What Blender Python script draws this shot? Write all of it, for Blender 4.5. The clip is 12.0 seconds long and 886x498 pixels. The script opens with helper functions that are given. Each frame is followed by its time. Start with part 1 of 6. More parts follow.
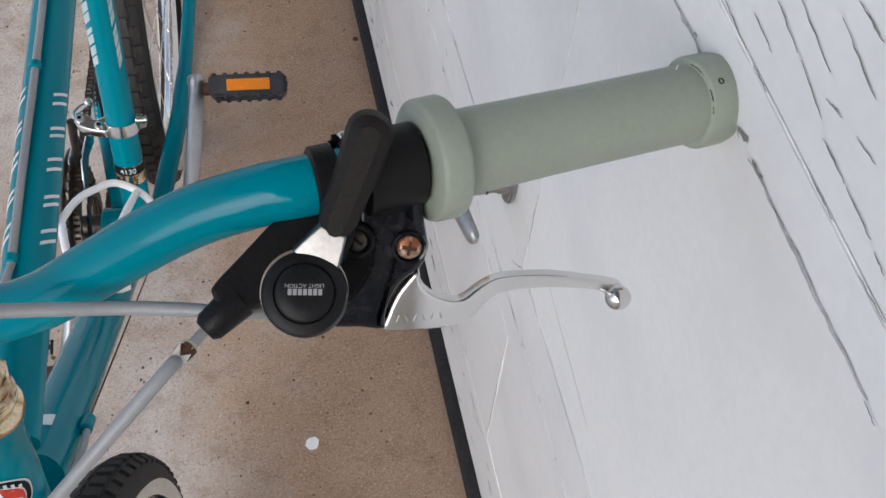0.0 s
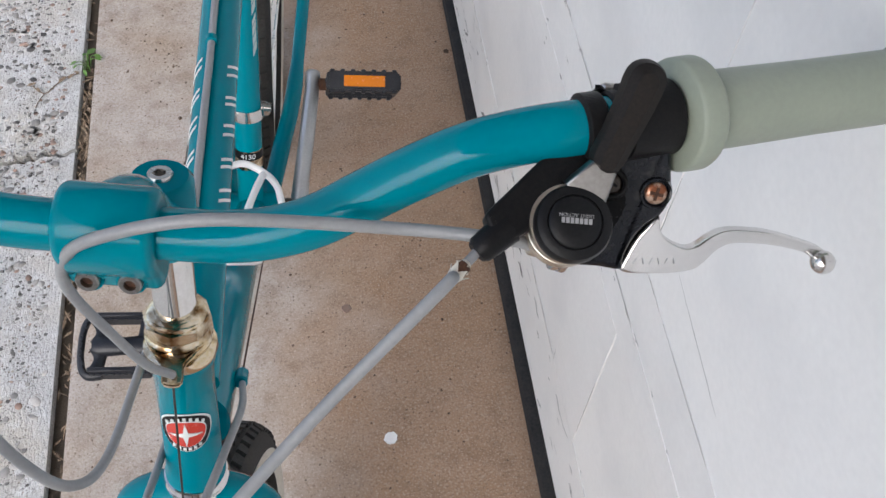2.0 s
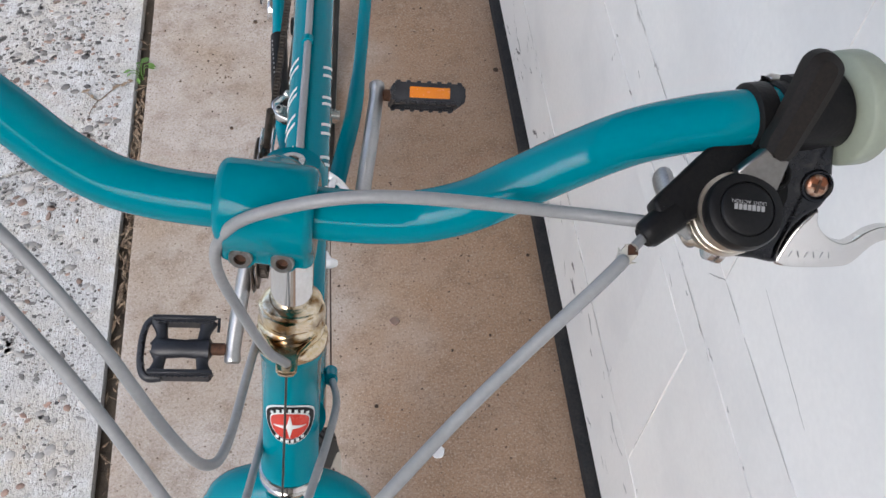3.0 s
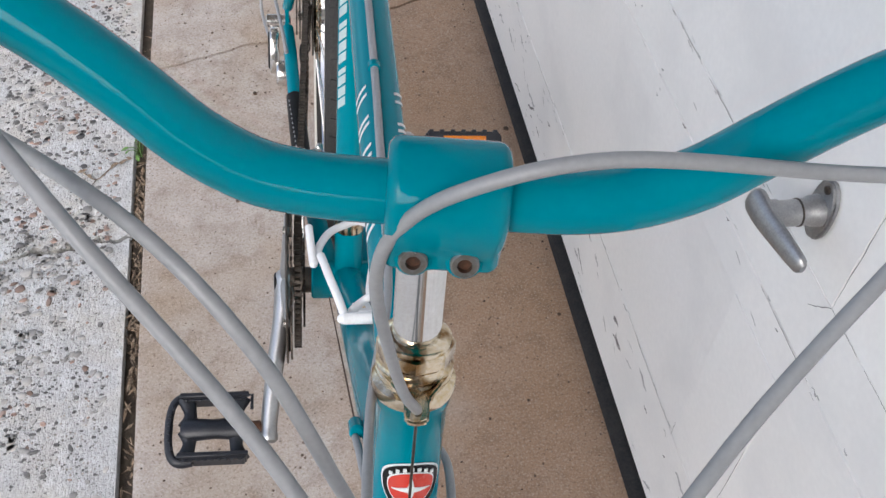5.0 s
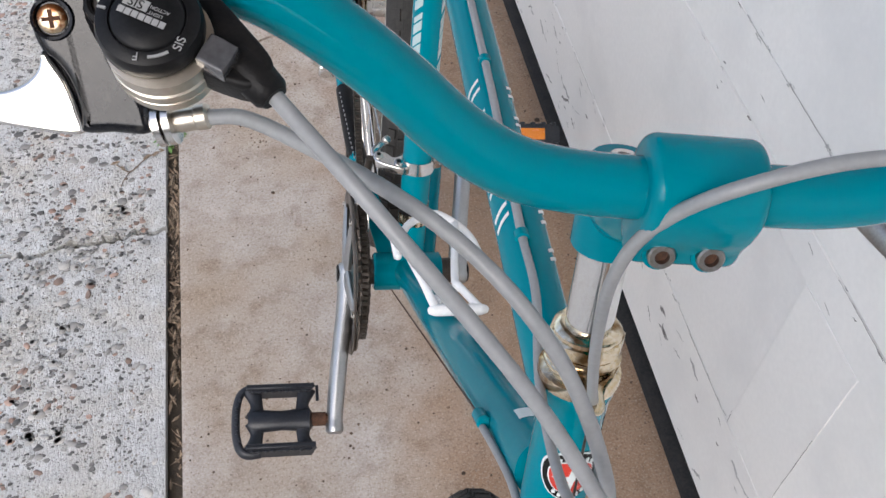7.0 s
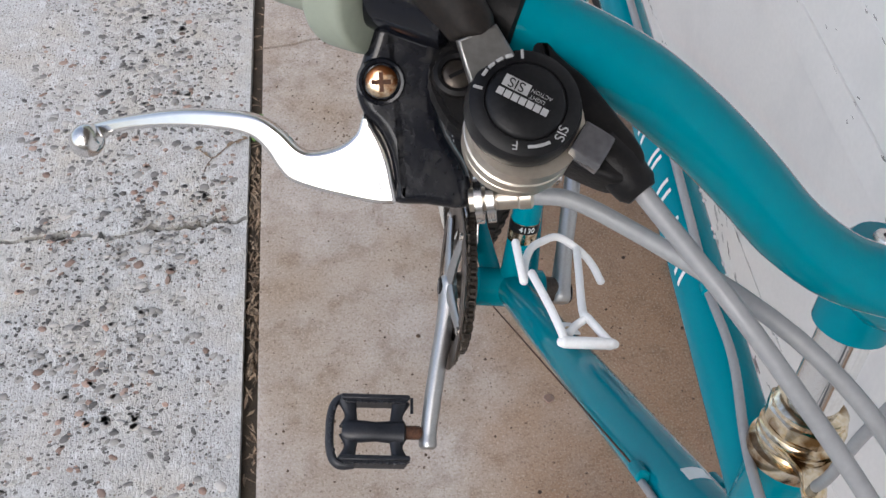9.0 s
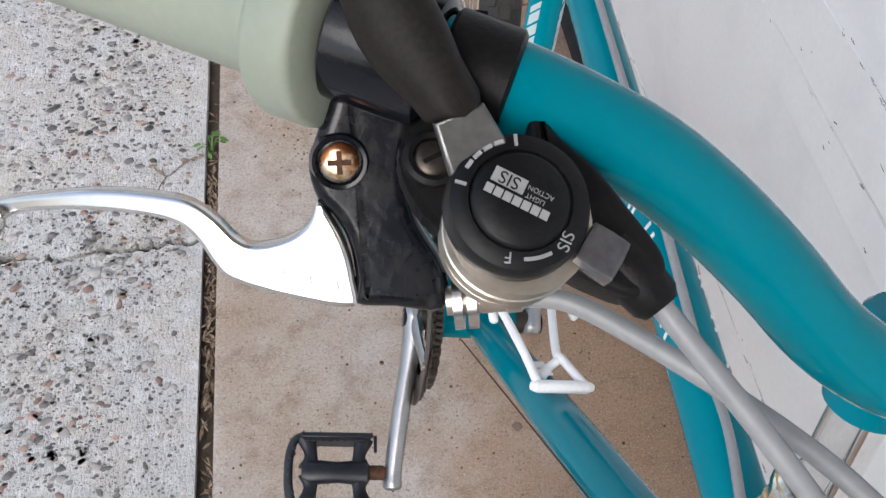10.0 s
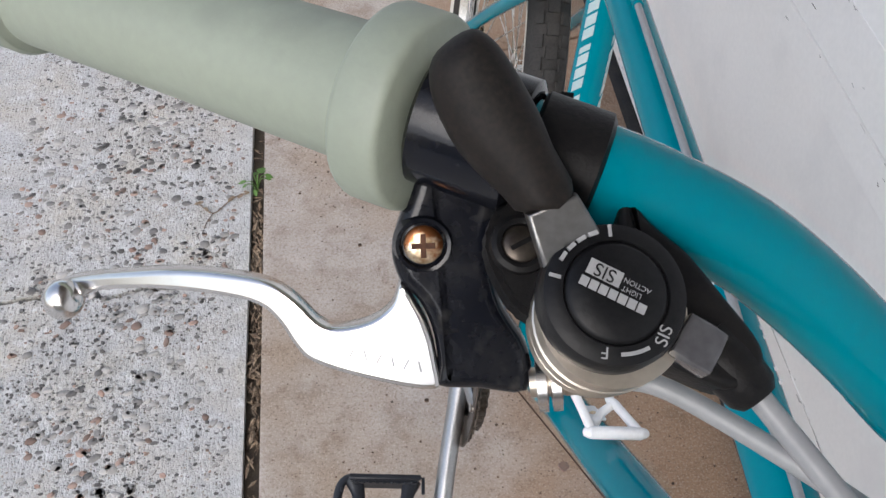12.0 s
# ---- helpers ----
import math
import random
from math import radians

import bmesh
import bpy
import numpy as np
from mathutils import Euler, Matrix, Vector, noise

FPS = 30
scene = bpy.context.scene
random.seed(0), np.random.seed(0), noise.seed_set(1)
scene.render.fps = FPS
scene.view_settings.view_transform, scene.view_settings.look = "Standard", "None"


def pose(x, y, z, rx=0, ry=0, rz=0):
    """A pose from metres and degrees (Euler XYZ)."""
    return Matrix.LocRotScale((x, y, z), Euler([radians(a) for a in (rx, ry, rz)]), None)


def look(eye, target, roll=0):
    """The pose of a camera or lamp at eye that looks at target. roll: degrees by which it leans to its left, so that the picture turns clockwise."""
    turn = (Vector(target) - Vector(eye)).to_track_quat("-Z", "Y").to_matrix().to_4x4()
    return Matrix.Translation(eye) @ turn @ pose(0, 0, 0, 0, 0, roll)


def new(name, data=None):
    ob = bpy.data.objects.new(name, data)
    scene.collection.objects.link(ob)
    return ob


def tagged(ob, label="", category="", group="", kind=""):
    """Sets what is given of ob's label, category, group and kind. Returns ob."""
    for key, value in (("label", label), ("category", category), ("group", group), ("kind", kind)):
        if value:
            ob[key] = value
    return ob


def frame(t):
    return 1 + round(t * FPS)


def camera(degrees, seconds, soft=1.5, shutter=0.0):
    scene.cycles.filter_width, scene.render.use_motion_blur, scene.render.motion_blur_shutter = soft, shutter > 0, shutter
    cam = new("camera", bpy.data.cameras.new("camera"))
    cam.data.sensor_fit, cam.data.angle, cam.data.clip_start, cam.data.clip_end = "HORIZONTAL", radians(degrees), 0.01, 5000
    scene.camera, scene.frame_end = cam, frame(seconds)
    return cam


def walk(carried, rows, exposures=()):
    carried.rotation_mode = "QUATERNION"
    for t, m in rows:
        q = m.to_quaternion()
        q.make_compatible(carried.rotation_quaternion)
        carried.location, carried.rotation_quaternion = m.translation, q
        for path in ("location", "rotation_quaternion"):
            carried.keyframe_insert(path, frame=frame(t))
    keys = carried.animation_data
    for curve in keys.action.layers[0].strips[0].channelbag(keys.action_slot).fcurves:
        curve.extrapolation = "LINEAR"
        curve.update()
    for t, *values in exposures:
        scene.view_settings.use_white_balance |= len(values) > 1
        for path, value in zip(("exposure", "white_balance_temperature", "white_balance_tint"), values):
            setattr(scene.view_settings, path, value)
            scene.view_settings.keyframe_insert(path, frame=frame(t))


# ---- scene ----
cam = camera(50.2, 12.0)
PATH = [
    (0, (0.187, -0.185, 1.266), (0.402, 0.825, -0.447), -0.2),
    (0.5, (0.167, -0.192, 1.267), (0.371, 0.825, -0.443), -0.1),
    (1, (0.145, -0.2, 1.272), (0.344, 0.825, -0.434), 0.7),
    (1.5, (0.123, -0.207, 1.272), (0.313, 0.834, -0.425), 1.1),
    (2, (0.101, -0.214, 1.274), (0.257, 0.857, -0.408), 0.4),
    (2.5, (0.076, -0.221, 1.269), (0.215, 0.868, -0.402), -0.1),
    (3, (0.045, -0.221, 1.266), (0.176, 0.898, -0.387), 0.8),
    (3.5, (0.022, -0.215, 1.258), (0.156, 0.933, -0.374), 0.6),
    (3.7, (0.013, -0.216, 1.25), (0.149, 0.963, -0.36), 0.4),
    (5.3, (-0.039, -0.187, 1.178), (0.207, 1.078, -0.352), 0.2),
    (5.5, (-0.043, -0.185, 1.174), (0.235, 1.0935, -0.339), 0.6),
    (6, (-0.061, -0.188, 1.176), (0.2575, 1.1045, -0.317), 0.7),
    (6.5, (-0.084, -0.189, 1.182), (0.2165, 1.071, -0.3415), 1.0),
    (7, (-0.119, -0.181, 1.195), (0.118, 1.048, -0.365), 0.8),
    (7.5, (-0.144, -0.173, 1.202), (0.056, 1.04, -0.375), 0.4),
    (7.7, (-0.152, -0.169, 1.204), (0.044, 1.036, -0.38), 0.5),
    (9.3, (-0.2, -0.12, 1.193), (-0.028, 1.101, -0.382), 2.9),
    (9.5, (-0.199, -0.111, 1.195), (-0.026, 1.11, -0.38), 2.4),
    (10, (-0.194, -0.085, 1.173), (0.059, 1.136, -0.391), 5.4),
    (10.5, (-0.191, -0.072, 1.169), (0.066, 1.162, -0.384), 4.5),
    (11, (-0.192, -0.066, 1.167), (0.066, 1.168, -0.385), 4.3),
    (11.5, (-0.194, -0.065, 1.17), (0.015, 1.185, -0.377), 2.7),
    (12, (-0.203, -0.073, 1.178), (-0.025, 1.204, -0.351), 2.3),
]
walk(cam, [(t, look(eye, target, roll)) for t, eye, target, roll in PATH],
     [(0, 0.72, 6290, 11), (1.5, 0.8, 6290, 11), (2.5, 0.89, 6290, 11), (3.7, 0.92, 6290, 11), (5.5, 0.85, 6290, 11), (7.5, 0.85, 6290, 11), (9.5, 0.72, 6290, 11), (10, 0.85, 6290, 11), (11.5, 0.90, 6290, 11), (12, 0.74, 6290, 11)])

# ---- world and light ----
SUN_ELEV, SUN_ROT = 42.0, 206.0
world = bpy.data.worlds.new("overcast_sky")
scene.world = world
world.use_nodes = True
wn = world.node_tree.nodes
sky = wn.new("ShaderNodeTexSky")
sky.sky_type = "NISHITA"
sky.sun_disc = False
sky.sun_elevation, sky.sun_rotation = radians(SUN_ELEV), radians(SUN_ROT)
sky.air_density, sky.dust_density, sky.ozone_density = 1.0, 2.5, 1.0
wn["Background"].inputs["Strength"].default_value = 0.15
haze = wn.new("ShaderNodeHueSaturation")      # high thin cloud takes most of the blue
haze.inputs["Saturation"].default_value = 0.7
world.node_tree.links.new(sky.outputs["Color"], haze.inputs["Color"])
world.node_tree.links.new(haze.outputs["Color"], wn["Background"].inputs["Color"])
sun = new("sun", bpy.data.lights.new("sun", "SUN"))
sun.data.energy, sun.data.angle, sun.data.color = 0.8, radians(42), (1.0, 0.97, 0.93)
sun.matrix_basis = look((-1.8, -3.3, 3.45), (0, 0.4, 0.5))


# ---- materials ----
def material(name, base, rough=0.5, metal=0.0, second=None, amount=0.5, scale=30.0, fine=400.0, bump=0.0, bump_scale=None,
             coat=0.0, rough_var=0.1, third=None, third_scale=8.0, third_low=0.55, third_high=0.75, emit=None, dist=0.001):
    """Principled surface with a coarse and a fine noise in colour and roughness, an optional blotchy third colour, and bump."""
    m = bpy.data.materials.new(name)
    m.use_nodes = True
    nt = m.node_tree
    n, l = nt.nodes, nt.links
    bsdf = n["Principled BSDF"]
    bsdf.inputs["Metallic"].default_value = metal
    bsdf.inputs["Coat Weight"].default_value = coat
    bsdf.inputs["Coat Roughness"].default_value = 0.06
    geo = n.new("ShaderNodeNewGeometry")

    def noise_node(s, detail=4.0):
        t = n.new("ShaderNodeTexNoise")
        t.inputs["Scale"].default_value, t.inputs["Detail"].default_value = s, detail
        l.new(geo.outputs["Position"], t.inputs["Vector"])
        return t

    a, b = noise_node(scale), noise_node(fine, 2.0)
    mixf = n.new("ShaderNodeMath")
    mixf.operation = "MULTIPLY_ADD"
    mixf.inputs[1].default_value = 0.5
    l.new(b.outputs["Fac"], mixf.inputs[0])
    half = n.new("ShaderNodeMath")
    half.operation = "MULTIPLY"
    half.inputs[1].default_value = 0.5
    l.new(a.outputs["Fac"], half.inputs[0])
    l.new(half.outputs[0], mixf.inputs[2])
    ramp = n.new("ShaderNodeMapRange")
    ramp.inputs["From Min"].default_value, ramp.inputs["From Max"].default_value = 0.35, 0.65
    ramp.inputs["To Max"].default_value = amount
    l.new(mixf.outputs[0], ramp.inputs["Value"])
    mix = n.new("ShaderNodeMix")
    mix.data_type = "RGBA"
    mix.inputs[6].default_value = (*base, 1)
    mix.inputs[7].default_value = (*(second or [c * 0.75 for c in base]), 1)
    l.new(ramp.outputs[0], mix.inputs[0])
    col = mix.outputs[2]
    if third:
        c = noise_node(third_scale, 6.0)
        r3 = n.new("ShaderNodeMapRange")
        r3.inputs["From Min"].default_value, r3.inputs["From Max"].default_value = third_low, third_high
        l.new(c.outputs["Fac"], r3.inputs["Value"])
        m3 = n.new("ShaderNodeMix")
        m3.data_type = "RGBA"
        l.new(r3.outputs[0], m3.inputs[0])
        l.new(col, m3.inputs[6])
        m3.inputs[7].default_value = (*third, 1)
        col = m3.outputs[2]
    l.new(col, bsdf.inputs["Base Color"])
    rr = n.new("ShaderNodeMapRange")
    rr.inputs["To Min"].default_value, rr.inputs["To Max"].default_value = max(0.02, rough - rough_var), min(1, rough + rough_var)
    l.new(a.outputs["Fac"], rr.inputs["Value"])
    l.new(rr.outputs[0], bsdf.inputs["Roughness"])
    if bump:
        bn = n.new("ShaderNodeBump")
        bn.inputs["Strength"].default_value, bn.inputs["Distance"].default_value = bump, dist
        src = noise_node(bump_scale, 3.0) if bump_scale else b
        l.new(src.outputs["Fac"], bn.inputs["Height"])
        l.new(bn.outputs["Normal"], bsdf.inputs["Normal"])
    return m


def voronoi_spots(m, scale, low, high, colour, rnd_cut=0.0, tint=None, edge=None, patchy=0.0):
    """Lays rounded grains over a material: cells nearer than a bound to their centres take a colour. edge: an x past which a trowelled border has none.
    patchy: thins the grains out in cloudy patches."""
    nt = m.node_tree
    n, l = nt.nodes, nt.links
    bsdf = n["Principled BSDF"]
    old = bsdf.inputs["Base Color"].links[0].from_socket
    geo = n.new("ShaderNodeNewGeometry")
    warp = n.new("ShaderNodeTexNoise")
    warp.inputs["Scale"].default_value = scale * 0.7
    l.new(geo.outputs["Position"], warp.inputs["Vector"])
    add = n.new("ShaderNodeVectorMath")
    add.operation = "MULTIPLY_ADD"
    add.inputs[1].default_value = (0.5 / scale,) * 3
    l.new(warp.outputs["Color"], add.inputs[0])
    l.new(geo.outputs["Position"], add.inputs[2])
    v = n.new("ShaderNodeTexVoronoi")
    v.inputs["Scale"].default_value = scale
    l.new(add.outputs[0], v.inputs["Vector"])
    r = n.new("ShaderNodeMapRange")
    r.inputs["From Min"].default_value, r.inputs["From Max"].default_value = high, low
    l.new(v.outputs["Distance"], r.inputs["Value"])
    sep = n.new("ShaderNodeSeparateColor")
    l.new(v.outputs["Color"], sep.inputs[0])
    gt = n.new("ShaderNodeMath")
    gt.operation = "GREATER_THAN"
    gt.inputs[1].default_value = rnd_cut
    l.new(sep.outputs[0], gt.inputs[0])
    f = n.new("ShaderNodeMath")
    f.operation = "MULTIPLY"
    l.new(r.outputs[0], f.inputs[0])
    l.new(gt.outputs[0], f.inputs[1])
    fac = f.outputs[0]
    if edge is not None:
        xyz = n.new("ShaderNodeSeparateXYZ")
        l.new(add.outputs[0], xyz.inputs[0])
        er = n.new("ShaderNodeMapRange")
        er.inputs["From Min"].default_value, er.inputs["From Max"].default_value = edge + 0.012, edge - 0.012
        l.new(xyz.outputs[0], er.inputs["Value"])
        e2 = n.new("ShaderNodeMath")
        e2.operation = "MULTIPLY"
        l.new(fac, e2.inputs[0])
        l.new(er.outputs[0], e2.inputs[1])
        fac = e2.outputs[0]
    if patchy:
        pn = n.new("ShaderNodeTexNoise")
        pn.inputs["Scale"].default_value, pn.inputs["Detail"].default_value = patchy, 3.0
        l.new(geo.outputs["Position"], pn.inputs["Vector"])
        pr = n.new("ShaderNodeMapRange")
        pr.inputs["From Min"].default_value, pr.inputs["From Max"].default_value = 0.42, 0.55
        l.new(pn.outputs["Fac"], pr.inputs["Value"])
        p2 = n.new("ShaderNodeMath")
        p2.operation = "MULTIPLY"
        l.new(fac, p2.inputs[0])
        l.new(pr.outputs[0], p2.inputs[1])
        fac = p2.outputs[0]
    cm = n.new("ShaderNodeMix")
    cm.data_type = "RGBA"
    cm.inputs[6].default_value = (*colour, 1)
    cm.inputs[7].default_value = (*(tint or colour), 1)
    l.new(sep.outputs[1], cm.inputs[0])
    mx = n.new("ShaderNodeMix")
    mx.data_type = "RGBA"
    l.new(fac, mx.inputs[0])
    l.new(old, mx.inputs[6])
    l.new(cm.outputs[2], mx.inputs[7])
    l.new(mx.outputs[2], bsdf.inputs["Base Color"])
    return m


def tint_along_x(m, x0, x1, colour, amount):
    """Mixes in a colour that grows from x0 to x1, with a cloudy border."""
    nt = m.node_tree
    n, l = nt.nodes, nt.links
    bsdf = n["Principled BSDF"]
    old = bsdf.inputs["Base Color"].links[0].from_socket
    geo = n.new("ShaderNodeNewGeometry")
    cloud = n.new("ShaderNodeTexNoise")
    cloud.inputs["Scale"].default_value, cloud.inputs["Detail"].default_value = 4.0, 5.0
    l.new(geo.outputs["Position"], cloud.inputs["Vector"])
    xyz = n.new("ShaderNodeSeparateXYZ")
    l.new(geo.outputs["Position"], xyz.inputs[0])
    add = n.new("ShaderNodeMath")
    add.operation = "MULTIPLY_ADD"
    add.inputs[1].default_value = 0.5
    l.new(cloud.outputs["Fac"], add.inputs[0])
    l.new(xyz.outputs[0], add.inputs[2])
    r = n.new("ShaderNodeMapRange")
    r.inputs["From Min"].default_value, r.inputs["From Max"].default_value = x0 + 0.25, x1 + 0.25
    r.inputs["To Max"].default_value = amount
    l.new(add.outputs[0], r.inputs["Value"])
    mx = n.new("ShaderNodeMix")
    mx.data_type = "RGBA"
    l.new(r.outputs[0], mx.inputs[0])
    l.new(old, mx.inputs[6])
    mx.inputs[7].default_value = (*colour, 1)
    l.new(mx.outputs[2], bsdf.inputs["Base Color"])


def mottle(m, scale, low, high, colour, amount):
    """Lays a cloudy tint over a material: discoloured patches or fine dark grain, by the scale of the noise."""
    nt = m.node_tree
    n, l = nt.nodes, nt.links
    bsdf = n["Principled BSDF"]
    old = bsdf.inputs["Base Color"].links[0].from_socket
    geo = n.new("ShaderNodeNewGeometry")
    t = n.new("ShaderNodeTexNoise")
    t.inputs["Scale"].default_value, t.inputs["Detail"].default_value, t.inputs["Roughness"].default_value = scale, 5.0, 0.65
    l.new(geo.outputs["Position"], t.inputs["Vector"])
    r = n.new("ShaderNodeMapRange")
    r.inputs["From Min"].default_value, r.inputs["From Max"].default_value = low, high
    r.inputs["To Max"].default_value = amount
    l.new(t.outputs["Fac"], r.inputs["Value"])
    mx = n.new("ShaderNodeMix")
    mx.data_type = "RGBA"
    l.new(r.outputs[0], mx.inputs[0])
    l.new(old, mx.inputs[6])
    mx.inputs[7].default_value = (*colour, 1)
    l.new(mx.outputs[2], bsdf.inputs["Base Color"])


def pits(m, scale, strength, depth, stretch=(1.0, 1.0, 1.0), low=0.36, high=0.5):
    """Adds a second, coarser relief of worn pits and trowel marks under the grain."""
    nt = m.node_tree
    n, l = nt.nodes, nt.links
    bsdf = n["Principled BSDF"]
    fine_bump = bsdf.inputs["Normal"].links[0].from_node
    geo = n.new("ShaderNodeNewGeometry")
    mp = n.new("ShaderNodeMapping")
    mp.inputs["Scale"].default_value = stretch
    l.new(geo.outputs["Position"], mp.inputs["Vector"])
    t = n.new("ShaderNodeTexNoise")
    t.inputs["Scale"].default_value, t.inputs["Detail"].default_value = scale, 3.0
    l.new(mp.outputs[0], t.inputs["Vector"])
    r = n.new("ShaderNodeMapRange")
    r.inputs["From Min"].default_value, r.inputs["From Max"].default_value = low, high
    l.new(t.outputs["Fac"], r.inputs["Value"])
    bn = n.new("ShaderNodeBump")
    bn.inputs["Strength"].default_value, bn.inputs["Distance"].default_value = strength, depth
    l.new(r.outputs[0], bn.inputs["Height"])
    l.new(bn.outputs["Normal"], fine_bump.inputs["Normal"])


TEAL = material("teal_enamel", (0.0, 0.182, 0.238), 0.03, 0.0, (0.0, 0.198, 0.25), 0.6, 25, 300, 0.012, 60, rough_var=0.02)
pits(TEAL, 150, 0.14, 0.0004, (0.2, 1.0, 1.0), 0.4, 0.6)
STRIP = material("brown_concrete", (0.49, 0.45, 0.415), 0.9, 0, (0.36, 0.31, 0.27), 1.0, 16, 260, 0.55, 500, third=(0.36, 0.285, 0.22), third_scale=5.0, third_low=0.42, third_high=0.66, dist=0.0014)
# the strip turns browner and darker towards the door
tint_along_x(STRIP, -0.12, 0.1, (0.325, 0.2, 0.118), 0.85)
mottle(STRIP, 22, 0.5, 0.68, (0.19, 0.125, 0.08), 0.5)
mottle(STRIP, 70, 0.56, 0.72, (0.42, 0.34, 0.27), 0.4)
mottle(STRIP, 230, 0.52, 0.64, (0.16, 0.105, 0.07), 0.5)
mottle(STRIP, 330, 0.53, 0.65, (0.62, 0.54, 0.46), 0.45)
voronoi_spots(STRIP, 330, 0.1, 0.34, (0.13, 0.088, 0.062), 0.82, (0.24, 0.17, 0.12), patchy=10)
voronoi_spots(STRIP, 190, 0.12, 0.3, (0.06, 0.04, 0.03), 0.9, (0.17, 0.115, 0.08), patchy=12)
pits(STRIP, 260, 0.5, 0.0015, low=0.26, high=0.38)
voronoi_spots(STRIP, 60, 0.06, 0.14, (0.07, 0.05, 0.036), 0.84, (0.2, 0.15, 0.11), patchy=7)
SLAB = material("exposed_aggregate_concrete", (0.55, 0.553, 0.55), 0.9, 0, (0.42, 0.418, 0.41), 1.0, 14, 300, 0.7, 380, third=(0.5, 0.465, 0.41), third_scale=5.0, third_low=0.5, third_high=0.68, dist=0.002)
pits(SLAB, 260, 0.45, 0.0025, (1.0, 0.3, 1.0), 0.36, 0.56)
mottle(SLAB, 9, 0.46, 0.62, (0.5, 0.465, 0.4), 0.7)
mottle(SLAB, 36, 0.5, 0.64, (0.66, 0.67, 0.675), 0.7)
mottle(SLAB, 190, 0.55, 0.65, (0.2, 0.192, 0.182), 0.75)
mottle(SLAB, 330, 0.55, 0.66, (0.74, 0.735, 0.72), 0.6)
voronoi_spots(SLAB, 330, 0.3, 0.42, (0.1, 0.095, 0.09), 0.55, (0.5, 0.47, 0.44), edge=-0.394, patchy=16)
voronoi_spots(SLAB, 190, 0.3, 0.4, (0.07, 0.066, 0.063), 0.62, (0.42, 0.37, 0.32), edge=-0.397, patchy=12)
EARTH = material("dark_dry_earth", (0.045, 0.035, 0.027), 0.95, 0, (0.09, 0.07, 0.05), 1.0, 60, 500, 0.6, 300)
DOOR = material("weathered_white_paint", (0.83, 0.82, 0.8), 0.45, 0, (0.77, 0.762, 0.745), 0.8, 7, 160, 0.12, 60, third=(0.72, 0.715, 0.705), third_scale=7, third_low=0.5, third_high=0.78)
WALL = material("pale_wall_paint", (0.72, 0.7, 0.66), 0.8, 0, (0.64, 0.62, 0.58), 0.8, 4, 120, 0.2, 80)
SCUFF_SHADE = material("grey_scuff_and_groove_shade", (0.52, 0.52, 0.515), 0.8, 0, (0.33, 0.325, 0.32), 1.0, 60, 500)
HAIR = material("grey_hair_crack", (0.15, 0.145, 0.14), 0.9, 0, (0.3, 0.29, 0.28), 1.0, 200, 900)
TAB = material("satin_bare_steel", (0.25, 0.245, 0.24), 0.36, 1.0, (0.18, 0.172, 0.162), 0.8, 60, 500)
BOLT = material("dull_dark_steel", (0.33, 0.32, 0.31), 0.3, 0.95, (0.2, 0.18, 0.15), 0.8, 120, 600)
CRACK = material("dark_paint_crack", (0.06, 0.055, 0.05), 0.9)
SEAL = material("black_rubber_seal", (0.018, 0.018, 0.02), 0.65, 0, (0.035, 0.034, 0.033), 1.0, 40, 300, 0.2, 200)
BLACK = material("black_plastic", (0.006, 0.006, 0.007), 0.42, 0, (0.014, 0.013, 0.012), 0.8, 60, 700, 0.15, 900)
GLOSS = material("black_enamel", (0.004, 0.005, 0.009), 0.16, 0, (0.012, 0.012, 0.013), 0.7, 90, 500, 0.1, 160, coat=0.12, third=(0.03, 0.029, 0.028), third_scale=140, third_low=0.6, third_high=0.72)
RUBBER = material("dusty_black_rubber", (0.006, 0.0055, 0.005), 0.6, 0, (0.02, 0.015, 0.012), 0.9, 30, 900, 0.05, 1800)
DIAL = material("satin_black_dial", (0.005, 0.005, 0.006), 0.42, 0, (0.012, 0.012, 0.012), 0.7, 80, 800, 0.08, 900)
GRIP = material("sage_green_grip_rubber", (0.30, 0.335, 0.265), 0.5, 0, (0.27, 0.3, 0.24), 0.8, 20, 350, 0.1, 500, third=(0.24, 0.265, 0.215), third_scale=35, third_low=0.6, third_high=0.8)
CABLE = material("grey_cable_housing", (0.29, 0.295, 0.3), 0.4, 0, (0.235, 0.24, 0.245), 0.8, 40, 400)
STEEL = material("brushed_steel", (0.74, 0.71, 0.67), 0.27, 1.0, (0.55, 0.52, 0.48), 0.7, 40, 500)
ALLOY = material("polished_alloy", (0.73, 0.71, 0.69), 0.2, 1.0, (0.66, 0.64, 0.615), 0.6, 30, 300, rough_var=0.03)
CHROME = material("chrome", (0.82, 0.81, 0.79), 0.07, 1.0, (0.6, 0.57, 0.52), 0.5, 50, 500, rough_var=0.05)
PLATE = material("tan_steel_plate", (0.68, 0.62, 0.53), 0.36, 1.0, (0.56, 0.5, 0.42), 0.8, 50, 500)
GOLD = material("tarnished_gold_plate", (0.7, 0.53, 0.29), 0.16, 1.0, (0.9, 0.83, 0.7), 0.9, 60, 500, rough_var=0.1, third=(0.22, 0.12, 0.045), third_scale=80, third_low=0.46, third_high=0.64)
RUST = material("rusty_screw", (0.85, 0.76, 0.6), 0.3, 0.9, (0.75, 0.58, 0.34), 1.0, 250, 900, third=(0.3, 0.11, 0.04), third_scale=240, third_low=0.44, third_high=0.58)
